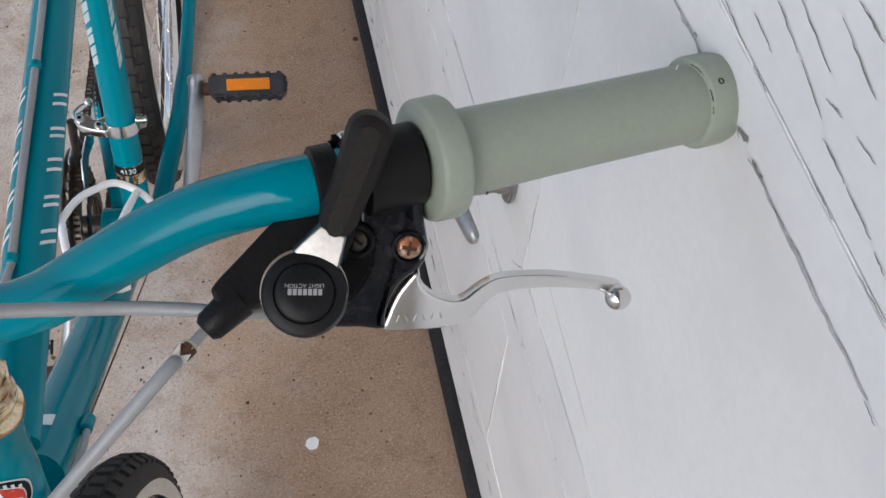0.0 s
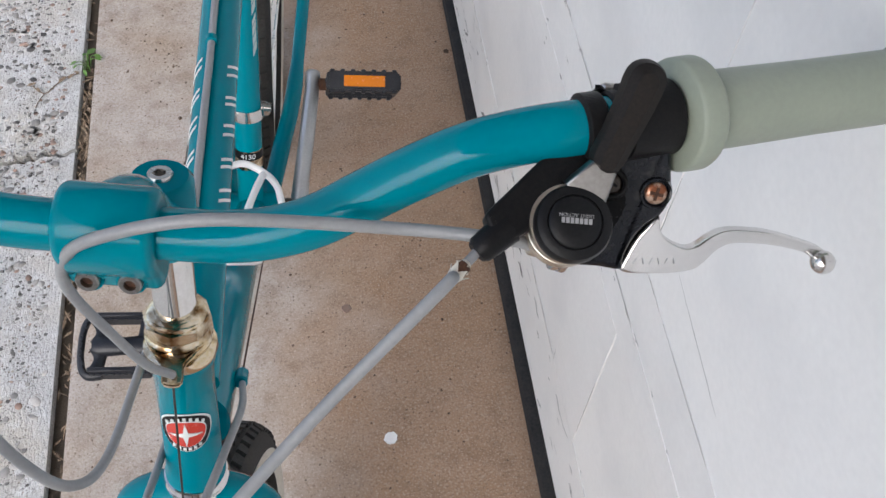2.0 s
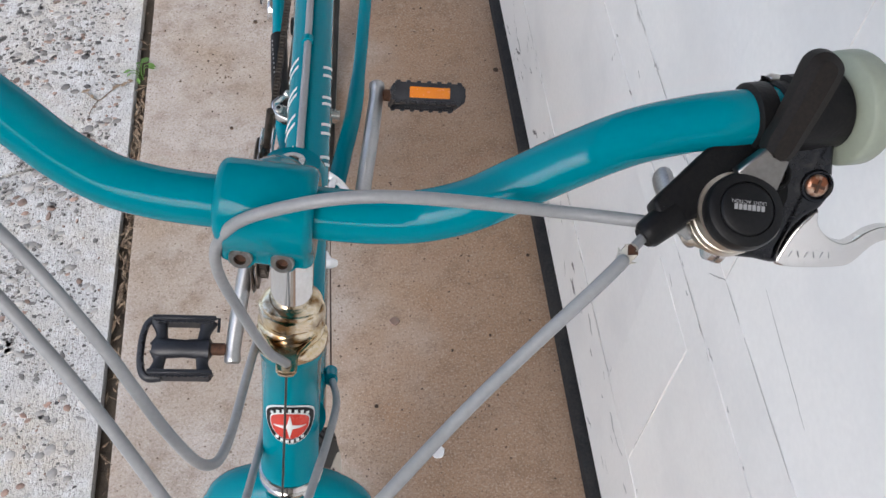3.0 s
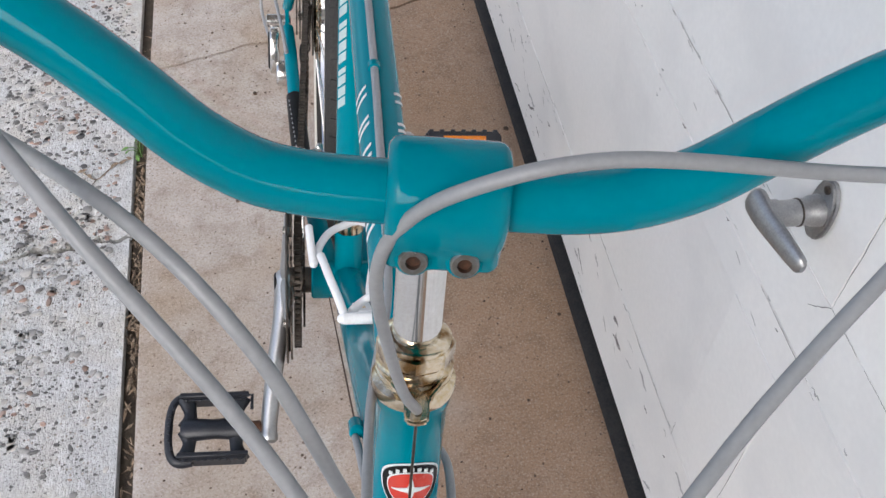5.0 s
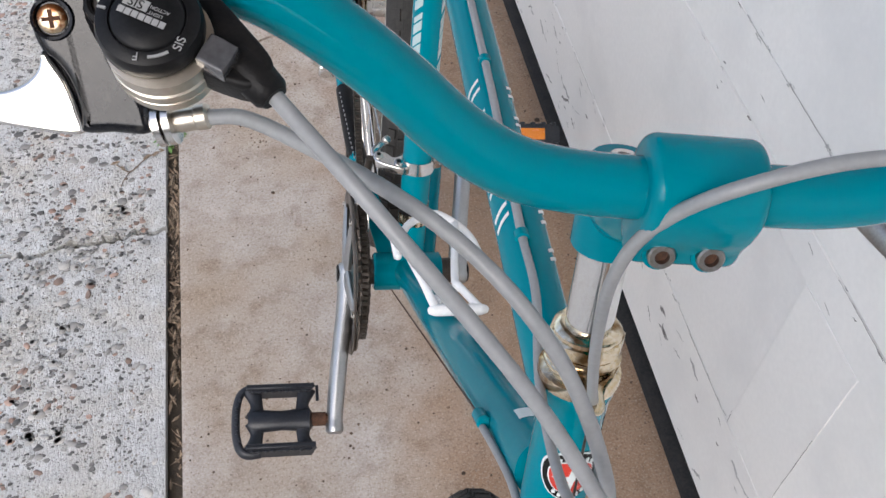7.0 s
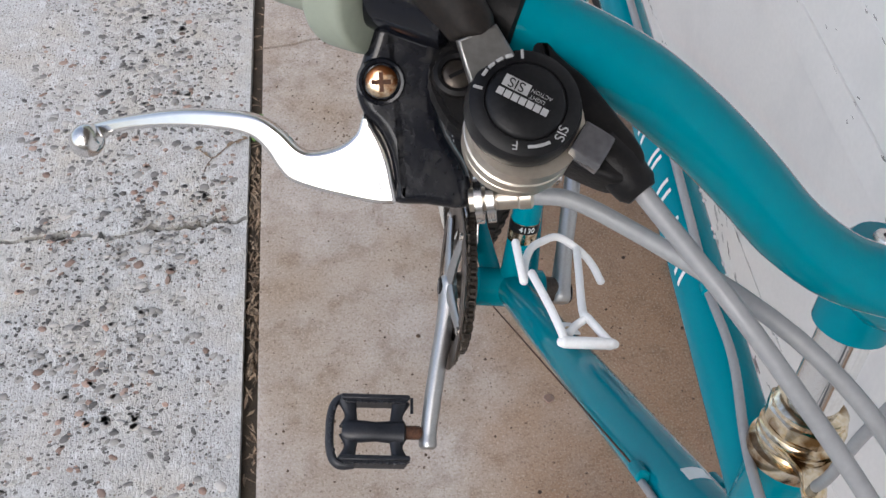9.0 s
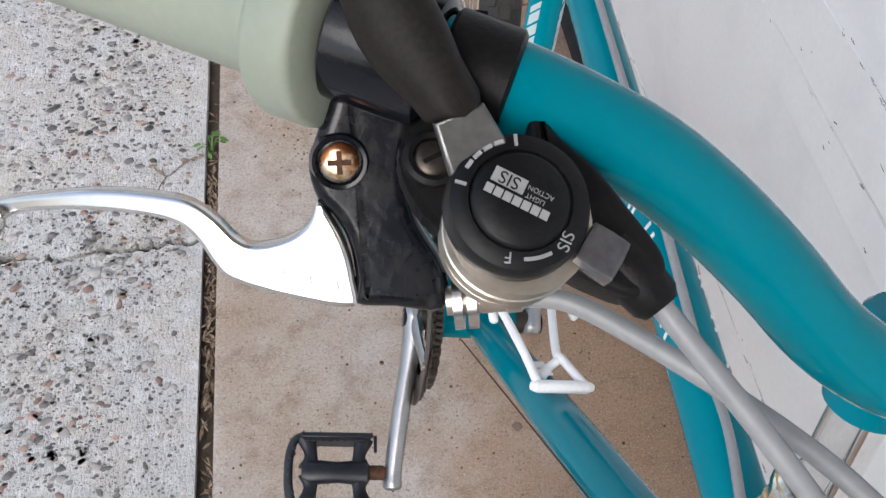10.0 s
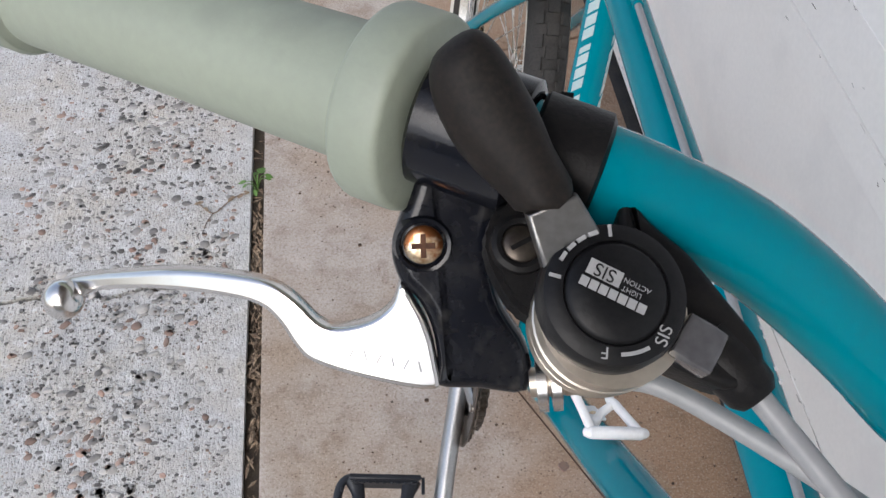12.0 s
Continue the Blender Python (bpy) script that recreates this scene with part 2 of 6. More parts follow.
RUSTY = material("heavily_rusted_screw", (0.6, 0.47, 0.38), 0.4, 0.8, (0.5, 0.34, 0.24), 1.0, 250, 900, third=(0.24, 0.085, 0.04), third_scale=260, third_low=0.4, third_high=0.54)
DARKRUST = material("brown_rust", (0.04, 0.018, 0.01), 0.8, 0.2, (0.13, 0.055, 0.028), 0.9, 200, 900)
CRANKM = material("brushed_grey_alloy", (0.5, 0.5, 0.5), 0.42, 1.0, (0.4, 0.4, 0.4), 0.8, 40, 500)
CHAINM = material("oily_steel", (0.10, 0.085, 0.07), 0.4, 0.8, (0.05, 0.04, 0.035), 1.0, 80, 600)
TYRE = material("tyre_rubber", (0.022, 0.021, 0.02), 0.75, 0, (0.05, 0.046, 0.042), 0.9, 30, 400, 0.2, 500)
GUM = material("pale_tyre_wall", (0.62, 0.59, 0.52), 0.7, 0, (0.48, 0.44, 0.37), 0.8, 30, 300)
WHITE = material("white_plastic", (0.82, 0.82, 0.82), 0.4, 0, (0.74, 0.73, 0.72), 0.8, 60, 400)
DECAL = material("white_decal", (0.72, 0.76, 0.75), 0.4, 0, (0.6, 0.66, 0.65), 0.6, 80, 500)
FADED = material("faded_pale_decal", (0.44, 0.55, 0.55), 0.4, 0, (0.33, 0.45, 0.46), 0.8, 70, 500)
MARK = material("white_dial_print", (0.34, 0.34, 0.34), 0.5, 0, (0.25, 0.25, 0.25), 0.5, 300, 900)
RED = material("red_badge_enamel", (0.55, 0.045, 0.03), 0.25, 0, (0.5, 0.05, 0.03), 0.6, 100, 600, coat=0.4)
ORANGE = material("orange_reflector", (0.66, 0.21, 0.012), 0.25, 0, (0.62, 0.17, 0.008), 0.8, 200, 900, coat=0.5)
KNOB = material("smoky_grey_plastic", (0.055, 0.055, 0.06), 0.2, 0, (0.09, 0.09, 0.095), 0.8, 60, 500, coat=0.4)
HANDLE = material("dull_cast_metal", (0.42, 0.42, 0.42), 0.42, 0.9, (0.3, 0.3, 0.3), 0.9, 90, 600, 0.2, 200)
DIRT = material("dark_brown_grit", (0.05, 0.032, 0.022), 0.9, 0, (0.13, 0.085, 0.058), 0.8, 60, 400)
LEAF = material("dry_leaf", (0.1, 0.062, 0.038), 0.85, 0, (0.34, 0.26, 0.18), 1.0, 75, 300)
GREEN = material("weed_leaf", (0.09, 0.19, 0.035), 0.6, 0, (0.13, 0.24, 0.06), 0.8, 60, 400)
STONE = material("dark_pebble", (0.115, 0.11, 0.107), 0.7, 0, (0.19, 0.178, 0.168), 0.5, 35, 300)
STONE_GREY = material("grey_pebble", (0.3, 0.29, 0.28), 0.7, 0, (0.42, 0.4, 0.37), 0.9, 35, 300)
DRIVE = material("pale_dusty_ground", (0.4, 0.38, 0.35), 0.95, 0, (0.32, 0.3, 0.27), 1.0, 2, 60, 0.4, 40)
SOFFIT = material("unseen_eave_paint", (0.24, 0.2, 0.17), 0.7, 0, (0.18, 0.15, 0.125), 0.8, 5, 120, 0.2, 90)
BACK_WALL = material("cream_unseen_wall_paint", (0.6, 0.53, 0.42), 0.8, 0, (0.52, 0.45, 0.35), 0.8, 3, 90, 0.2, 80)
PEDALM = material("dusty_black_resin", (0.007, 0.008, 0.012), 0.45, 0, (0.022, 0.024, 0.03), 0.8, 70, 500, 0.12, 700)
GUARD = material("worn_brownish_steel", (0.17, 0.145, 0.125), 0.4, 0.9, (0.09, 0.072, 0.06), 0.9, 60, 500)
STONE_RED = material("brown_pebble", (0.36, 0.23, 0.18), 0.7, 0, (0.25, 0.2, 0.17), 0.9, 30, 300)

for m_, level in ((BLACK, 0.15), (GLOSS, 0.24), (RUBBER, 0.22), (DIAL, 0.22), (TEAL, 0.14), (TYRE, 0.3), (SEAL, 0.15)):
    m_.node_tree.nodes["Principled BSDF"].inputs["Specular IOR Level"].default_value = level


# ---- mesh helpers ----
WHERE = {None: Vector((0, 0, 0))}


def thing(name, at, label, category, group="", kind=""):
    ob = new(name)
    ob.empty_display_size = 0.05
    ob.location = at
    WHERE[ob] = Vector(at)
    return tagged(ob, label, category, group, kind)


def part(name, bm, mat, parent=None, label="", sharp=38):
    """Links a bmesh, given in world coordinates, as one mesh under a thing or part."""
    bmesh.ops.recalc_face_normals(bm, faces=bm.faces)
    mid = Vector((0, 0, 0))
    for v in bm.verts:
        mid += v.co
    mid /= max(1, len(bm.verts))
    bmesh.ops.translate(bm, verts=bm.verts, vec=-mid)
    me = bpy.data.meshes.new(name)
    bm.to_mesh(me)
    bm.free()
    me.materials.append(mat)
    me.polygons.foreach_set("use_smooth", [True] * len(me.polygons))
    me.set_sharp_from_angle(angle=radians(sharp))
    ob = new(name, me)
    ob.parent = parent
    ob.location = mid - WHERE[parent]
    WHERE[ob] = mid
    if label:
        tagged(ob, label)
    return ob


def spline(ctrl, steps=6):
    """Catmull-Rom points through the control points."""
    p = [Vector(c) for c in ctrl]
    p = [p[0] * 2 - p[1]] + p + [p[-1] * 2 - p[-2]]
    out = []
    for i in range(1, len(p) - 2):
        for k in range(steps):
            t = k / steps
            a, b, c, d = p[i - 1], p[i], p[i + 1], p[i + 2]
            out.append(0.5 * (2 * b + (c - a) * t + (2 * a - 5 * b + 4 * c - d) * t * t + (3 * b - a - 3 * c + d) * t ** 3))
    out.append(p[-2])
    return out


def tube(pts, radius, seg=14, bm=None, flat=1.0, up=None):
    """A swept round bar. radius: a number, or one for each point. flat: squeezes it across."""
    bm = bm or bmesh.new()
    pts = [Vector(p) for p in pts]
    rad = radius if isinstance(radius, (list, tuple)) else [radius] * len(pts)
    tang = (pts[1] - pts[0]).normalized()
    side = tang.cross(Vector(up) if up else Vector((0.31, 0.21, 0.93))).normalized()
    rings = []
    for i, p in enumerate(pts):
        t = (pts[min(i + 1, len(pts) - 1)] - pts[max(i - 1, 0)]).normalized()
        side = (side - t * side.dot(t)).normalized()
        other = t.cross(side)
        rings.append([bm.verts.new(p + rad[i] * (math.cos(2 * math.pi * k / seg) * side + flat * math.sin(2 * math.pi * k / seg) * other)) for k in range(seg)])
    for a, b in zip(rings, rings[1:]):
        for k in range(seg):
            bm.faces.new((a[k], a[(k + 1) % seg], b[(k + 1) % seg], b[k]))
    bm.faces.new(rings[0][::-1])
    bm.faces.new(rings[-1])
    return bm


def lathe(profile, m, seg=24, bm=None):
    """Turns (radius, height) pairs round the z axis of the matrix m; ends close if their radius is zero or by a cap."""
    bm = bm or bmesh.new()
    rings = []
    for r, z in profile:
        rings.append([bm.verts.new(m @ Vector((max(r, 1e-5) * math.cos(2 * math.pi * k / seg), max(r, 1e-5) * math.sin(2 * math.pi * k / seg), z))) for k in range(seg)])
    for a, b in zip(rings, rings[1:]):
        for k in range(seg):
            bm.faces.new((a[k], a[(k + 1) % seg], b[(k + 1) % seg], b[k]))
    bm.faces.new(rings[0][::-1])
    bm.faces.new(rings[-1])
    return bm


def ring(profile, m, seg=24, bm=None):
    """Turns a closed loop of (radius, height) pairs round the z axis of m."""
    bm = bm or bmesh.new()
    rings = [[bm.verts.new(m @ Vector((r * math.cos(2 * math.pi * k / seg), r * math.sin(2 * math.pi * k / seg), z))) for r, z in profile] for k in range(seg)]
    n = len(profile)
    for i in range(seg):
        a, b = rings[i], rings[(i + 1) % seg]
        for k in range(n):
            bm.faces.new((a[k], a[(k + 1) % n], b[(k + 1) % n], b[k]))
    return bm


def prism(poly, z0, z1, m, bevel=0.0, segs=2, bm=None, lift=None):
    """A flat outline with thickness, its edges rounded. lift: adds a height to each (x, y)."""
    tmp = bmesh.new()
    f = tmp.faces.new([tmp.verts.new((x, y, z0)) for x, y in poly])
    up = bmesh.ops.extrude_face_region(tmp, geom=[f])["geom"]
    bmesh.ops.translate(tmp, verts=[g for g in up if isinstance(g, bmesh.types.BMVert)], vec=(0, 0, z1 - z0))
    if bevel:
        bmesh.ops.bevel(tmp, geom=tmp.edges[:], offset=bevel, segments=segs, affect="EDGES", clamp_overlap=True)
    if lift:
        for v in tmp.verts:
            v.co.z += lift(v.co.x, v.co.y)
    for v in tmp.verts:
        v.co = m @ v.co
    if bm is None:
        return tmp
    me = bpy.data.meshes.new("joined")
    tmp.to_mesh(me)
    tmp.free()
    bm.from_mesh(me)
    bpy.data.meshes.remove(me)
    return bm


def pillow(poly, a, c, depth, m, steps=5):
    """A padded grip: a flat outline whose top swells to a ridge along the line from a to c; its near end is cut square."""
    a, c = Vector(a), Vector(c)
    d = c - a
    bm = bmesh.new()
    rings = [[bm.verts.new(m @ Vector((x, y, -depth * 1.15))) for x, y in poly]]
    for k in range(steps + 1):
        th = math.pi / 2 * k / (steps + 0.6)
        row = []
        for x, y in poly:
            p = Vector((x, y))
            q = a + d * min(1.0, (p - a).dot(d) / d.length_squared)
            w = q + (p - q) * math.cos(th) ** 0.8
            row.append(bm.verts.new(m @ Vector((w.x, w.y, depth * (math.sin(th) - 1)))))
        rings.append(row)
    n = len(poly)
    for r0, r1 in zip(rings, rings[1:]):
        for i in range(n):
            bm.faces.new((r0[i], r0[(i + 1) % n], r1[(i + 1) % n], r1[i]))
    bm.faces.new(rings[0][::-1])
    bm.faces.new(rings[-1])
    return bm


def rounded(poly, z0, z1, m, r, steps=3, lift=None):
    """A plate from a smooth outline, its rims rounded by the radius r. lift: adds a height to each (x, y)."""
    n = len(poly)
    P = [Vector(p) for p in poly]
    area = sum(P[i].x * P[(i + 1) % n].y - P[(i + 1) % n].x * P[i].y for i in range(n))
    inward = []
    for i in range(n):
        d = (P[(i + 1) % n] - P[i - 1]).normalized()
        inward.append(Vector((-d.y, d.x)) * (1 if area > 0 else -1))
    levels = [(r * (1 - math.sin(t)), z0 + r * (1 - math.cos(t))) for t in [math.pi / 2 * k / steps for k in range(steps + 1)]]
    levels += [(r * (1 - math.cos(t)), z1 - r * (1 - math.sin(t))) for t in [math.pi / 2 * k / steps for k in range(steps + 1)]]
    levels.append((r + 0.0002, z1))
    bm = bmesh.new()
    rings = []
    for off, z in levels:
        rings.append([bm.verts.new((*(p + q * off), z)) for p, q in zip(P, inward)])
    for a, c in zip(rings, rings[1:]):
        for i in range(n):
            bm.faces.new((a[i], a[(i + 1) % n], c[(i + 1) % n], c[i]))
    caps = [bm.faces.new(rings[0][::-1]), bm.faces.new(rings[-1])]
    if lift:
        bm.normal_update()
        bmesh.ops.triangulate(bm, faces=caps)
    for v in bm.verts:
        v.co = m @ Vector((v.co.x, v.co.y, v.co.z + (lift(v.co.x, v.co.y) if lift else 0)))
    return bm


def box(x0, x1, y0, y1, z0, z1, m=Matrix(), bevel=0.0, segs=2, bm=None):
    return prism([(x0, y0), (x1, y0), (x1, y1), (x0, y1)], z0, z1, m, bevel, segs, bm)


def axes(origin, x, y, z):
    m = Matrix.Identity(4)
    for i, v in enumerate((x, y, z)):
        for k in range(3):
            m[k][i] = v[k]
    for k in range(3):
        m[k][3] = origin[k]
    return m


def along(a, b):
    """A matrix at a whose z axis points to b."""
    d = Vector(b) - Vector(a)
    return Matrix.Translation(a) @ d.to_track_quat("Z", "Y").to_matrix().to_4x4()


def smooth_outline(pts, steps=4):
    """A closed rounded outline through 2D points."""
    n = len(pts)
    out = []
    for i in range(n):
        a, b, c, d = (Vector(pts[(i + k) % n]) for k in (-1, 0, 1, 2))
        for k in range(steps):
            t = k / steps
            v = 0.5 * (2 * b + (c - a) * t + (2 * a - 5 * b + 4 * c - d) * t * t + (3 * b - a - 3 * c + d) * t ** 3)
            out.append((v.x, v.y))
    return out


def island_tint(m, low, high):
    """Varies the lightness of the joined pieces of a mesh, piece by piece."""
    nt = m.node_tree
    n, l = nt.nodes, nt.links
    bsdf = n["Principled BSDF"]
    old = bsdf.inputs["Base Color"].links[0].from_socket
    geo = n.new("ShaderNodeNewGeometry")
    r = n.new("ShaderNodeMapRange")
    r.inputs["To Min"].default_value, r.inputs["To Max"].default_value = low, high
    l.new(geo.outputs["Random Per Island"], r.inputs["Value"])
    hsv = n.new("ShaderNodeHueSaturation")
    l.new(old, hsv.inputs["Color"])
    l.new(r.outputs[0], hsv.inputs["Value"])
    l.new(hsv.outputs[0], bsdf.inputs["Base Color"])


for m_, lo, hi in ((STONE, 0.5, 1.5), (STONE_RED, 0.55, 1.35), (STONE_GREY, 0.6, 1.4), (LEAF, 0.35, 1.6), (DIRT, 0.5, 2.2)):
    island_tint(m_, lo, hi)


# ---- ground, paving, door ----
def wobble(x, amp, freq, seed=0.0):
    return amp * noise.noise(Vector((x * freq, seed, 0.37)))


bm = bmesh.new()
for x, y in ((-400, -400), (400, -400), (400, 400), (-400, 400)):
    bm.verts.new((x, y, -0.06))
bm.faces.new(bm.verts)
tagged(part("ground", bm, DRIVE), "pale dusty ground round the paving", "ground", kind="structure")


def slab_piece(name, x0, x1, ya, yb, mat, label, top=0.0):
    """A concrete piece between two ragged cross lines, given as functions of x, with slightly worn long edges."""
    n = 200 if x0 < -1 else 80
    xs = [x1 + (x0 - x1) * (1 - i / n) ** (1 if x0 > -1 else 2.2) for i in range(n + 1)]
    m = 24
    bm = bmesh.new()
    rows = []
    for j in range(m + 1):
        row = []
        for i, x in enumerate(xs):
            y = ya(x) + (yb(x) - ya(x)) * j / m
            dx = wobble(y, 0.0022, 14, i * 9.0) if i in (0, n) else 0
            z = top + wobble(x, 0.0008, 5, y * 5) - (0.0025 if i in (0, n) or j in (0, m) else 0)
            row.append(bm.verts.new((x + dx, y, z)))
        rows.append(row)
    for a, b in zip(rows, rows[1:]):
        for i in range(n):
            bm.faces.new((a[i], a[i + 1], b[i + 1], b[i]))
    rim = rows[0] + [r[-1] for r in rows[1:]] + rows[-1][-2::-1] + [r[0] for r in rows[-2:0:-1]]
    low = [bm.verts.new((v.co.x, v.co.y, top - 0.07)) for v in rim]
    for k in range(len(rim)):
        bm.faces.new((rim[k], rim[(k + 1) % len(rim)], low[(k + 1) % len(low)], low[k]))
    return tagged(part(name, bm, mat, sharp=50), label, "paving", kind="structure")


def ragged(pts, amp, freq, seed, shift=0.0):
    def at(x):
        if x <= pts[0][0]:
            y = pts[0][1]
        elif x >= pts[-1][0]:
            y = pts[-1][1]
        else:
            y = next(b[1] + (a[1] - b[1]) * (b[0] - x) / (b[0] - a[0]) for a, b in zip(pts, pts[1:]) if x <= b[0])
        return y + wobble(x, amp, freq, seed) + shift
    return at


SLAB_CRACK = [(-1.7, 0.84), (-0.69, 0.862), (-0.607, 0.86), (-0.56, 0.866), (-0.504, 0.866), (-0.43, 0.874), (-0.379, 0.875)]
STRIP_CRACK = [(-0.355, 1.3), (-0.26, 1.317), (-0.182, 1.344), (-0.127, 1.354), (0.187, 1.433), (0.3, 1.45)]
def SLAB_EDGE(x):
    return ragged(SLAB_CRACK, 0.008, 35, 3.0)(x) + wobble(x, 0.005, 120, 1.0)


slab_piece("pavement", -4.5, -0.3785, lambda x: -7.0, SLAB_EDGE, SLAB, "pale exposed-aggregate concrete slab, cracked across")
slab_piece("pavement", -4.5, -0.3785, lambda x: SLAB_EDGE(x) + 0.008 + 0.03 * max(0.0, noise.noise(Vector((x * 40, 2.0, 0.3)))), lambda x: 4.0, SLAB, "pale exposed-aggregate concrete slab beyond the crack")
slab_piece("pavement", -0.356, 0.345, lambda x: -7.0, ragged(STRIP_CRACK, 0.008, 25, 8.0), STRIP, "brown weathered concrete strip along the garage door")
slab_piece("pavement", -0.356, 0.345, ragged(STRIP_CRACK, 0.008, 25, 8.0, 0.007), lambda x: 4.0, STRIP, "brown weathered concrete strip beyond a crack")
tagged(part("ground", box(-0.385, -0.35, -7.0, 4.0, -0.065, -0.018), EARTH), "dark earth in the joint between the slabs", "soil", kind="structure")

tagged(part("ground", box(-4.5, -0.386, 0.8, 0.93, -0.059, -0.02), EARTH), "dark earth in the crack across the slab", "soil", kind="structure")
tagged(part("ground", box(-0.349, 0.34, 1.26, 1.5, -0.059, -0.016), EARTH), "dark earth in the crack across the strip", "soil", kind="structure")

DX = 0.0    # the door's face in its own frame, which leans a little inwards
DOORM = Matrix.Translation((0.308, 0, 0)) @ Matrix.Rotation(math.atan(0.038), 4, "Y")
door = thing("door_1", (0.308, 0.25, 0.03), "white-painted wooden panelled garage door, weathered and cracked", "garage door", kind="structure")


def board(y0, y1, z0, z1, name="rail"):
    part(name, box(DX, DX + 0.035, y0, y1, z0, z1, DOORM, bevel=0.0009, segs=2), DOOR, door)


def panel(y0, y1, z0, z1):
    """A sunk panel with sloping borders inside its opening."""
    d, w = 0.0028, 0.018
    bm = bmesh.new()
    loops = []
    for off, x in ((0, DX + 0.001), (0.004, DX + 0.0016), (w, DX + d)):
        loops.append([bm.verts.new(DOORM @ Vector((x, y, z))) for y, z in ((y0 + off, z0 + off), (y1 - off, z0 + off), (y1 - off, z1 - off), (y0 + off, z1 - off))])
    for a, b in zip(loops, loops[1:]):
        for k in range(4):
            bm.faces.new((a[k], a[(k + 1) % 4], b[(k + 1) % 4], b[k]))
    bm.faces.new(loops[-1])
    part("panel", bm, DOOR, door, sharp=10)


for z0, z1 in ((0.042, 0.2), (0.472, 0.5192), (0.5208, 0.598), (0.978, 1.0058), (1.0074, 1.09), (1.48, 2.05)):
    board(-1.7, 2.5, z0, z1)
for z0, z1 in ((0.2, 0.472), (0.598, 0.978), (1.09, 1.48)):
    for y0, y1 in ((-1.7, -1.02), (0.178, 0.288), (1.4, 1.52), (2.4, 2.5)):
        board(y0, y1, z0, z1, "stile")
    for y0, y1 in ((-1.02, 0.178), (0.288, 1.4), (1.52, 2.4)):
        panel(y0, y1, z0, z1)
part("bottom_seal", tube([DOORM @ Vector((DX + 0.006, -1.7 + 0.1 * i, 0.0235 + wobble(i, 0.001, 3))) for i in range(43)], 0.0225, 10, flat=0.6, up=(0, 0, 1)), SEAL, door, "black rubber seal along the bottom edge")
part("backing", box(DX + 0.036, DX + 0.05, -1.7, 2.5, 0.03, 2.05, DOORM), WALL, door)

# short paint cracks and scuffs that stand out on the door
random.seed(5)


def door_mark(pts, width, mat, name, x=DX - 0.0006):
    bm = bmesh.new()
    left, right = [], []
    P = [Vector((y, z)) for y, z in pts]
    for i, p in enumerate(P):
        d = (P[min(i + 1, len(P) - 1)] - P[max(i - 1, 0)]).normalized()
        w = width * (0.35 + 0.65 * math.sin(math.pi * (i + 0.5) / len(P))) * random.uniform(0.6, 1.3)
        nrm = Vector((-d.y, d.x)) * w
        j = Vector((random.uniform(-1, 1), random.uniform(-1, 1))) * width
        left.append(bm.verts.new(DOORM @ Vector((x, p.x + nrm.x + j.x, p.y + nrm.y + j.y))))
        right.append(bm.verts.new(DOORM @ Vector((x, p.x - nrm.x + j.x, p.y - nrm.y + j.y))))
    for i in range(len(P) - 1):
        bm.faces.new((left[i], left[i + 1], right[i + 1], right[i]))
    part(name, bm, mat, door)


def run(a, b, n):
    return [(a[0] + (b[0] - a[0]) * i / n, a[1] + (b[1] - a[1]) * i / n) for i in range(n + 1)]


for a, b in (((0.2, 0.572), (0.176, 0.599)), ((0.176, 0.6), (0.1765, 0.72)), ((0.176, 0.599), (0.132, 0.5985)), ((0.12, 0.5985), (0.0, 0.598)), 
             ((0.3, 0.2005), (0.46, 0.2)), ((0.5, 0.2005), (0.7, 0.2)),
             ((0.85, 0.2), (0.96, 0.2)), ((0.34, 0.598), (0.45, 0.598)), ((0.47, 0.598), (0.53, 0.598)), ((0.288, 0.2), (0.289, 0.225)), ((0.26, 0.52), (0.159, 0.52)), ((0.178, 0.23), (0.179, 0.36)), ((0.13, 0.66), (0.02, 0.645))):
    door_mark(run(a, b, 14), 0.00045, HAIR, "paint_crack")
# flat grey bands painted for the soft shadowed groove along the panel top
for a, b in (((0.1, 0.979), (0.01, 0.979)), ((0.0, 0.9785), (-0.1, 0.979)), ((-0.12, 0.979), (-0.18, 0.979))):
    door_mark(run(a, b, 20), 0.0012, SCUFF_SHADE, "groove_shade")
# hair cracks along the grain of the upper rail, broken here and there
for a, b in (((0.0223, 1.0369), (0.002, 1.033)), ((-0.001, 1.0325), (-0.0216, 1.0274)), ((-0.0266, 1.0236), (-0.044, 1.0222)), ((-0.046, 1.022), (-0.0643, 1.0204)), ((-0.0679, 1.0194), (-0.0757, 1.0183)), ((0.0116, 1.047), (-0.0155, 1.0422)),
             ((-0.0195, 1.0346), (-0.029, 1.036)), ((-0.038, 1.038), (-0.0499, 1.0395)), ((-0.0082, 1.0593), (-0.0366, 1.0534)), ((0.0504, 1.0105), (0.0266, 1.0082)), ((0.02, 1.0078), (0.0072, 1.0076)), ((-0.0296, 1.0082), (-0.0486, 1.0079)),
             ((-0.0689, 1.0067), (-0.0863, 1.0074)), ((0.0314, 1.0227), (0.0134, 1.0206)), ((-0.0115, 1.0687), (-0.0279, 1.0679)), ((-0.1, 0.9785), (-0.1091, 0.9775)), ((0.06, 1.05), (0.04, 1.047)), ((-0.09, 1.035), (-0.125, 1.031))):
    door_mark(run(a, b, 8), 0.0004, HAIR, "hair_crack")
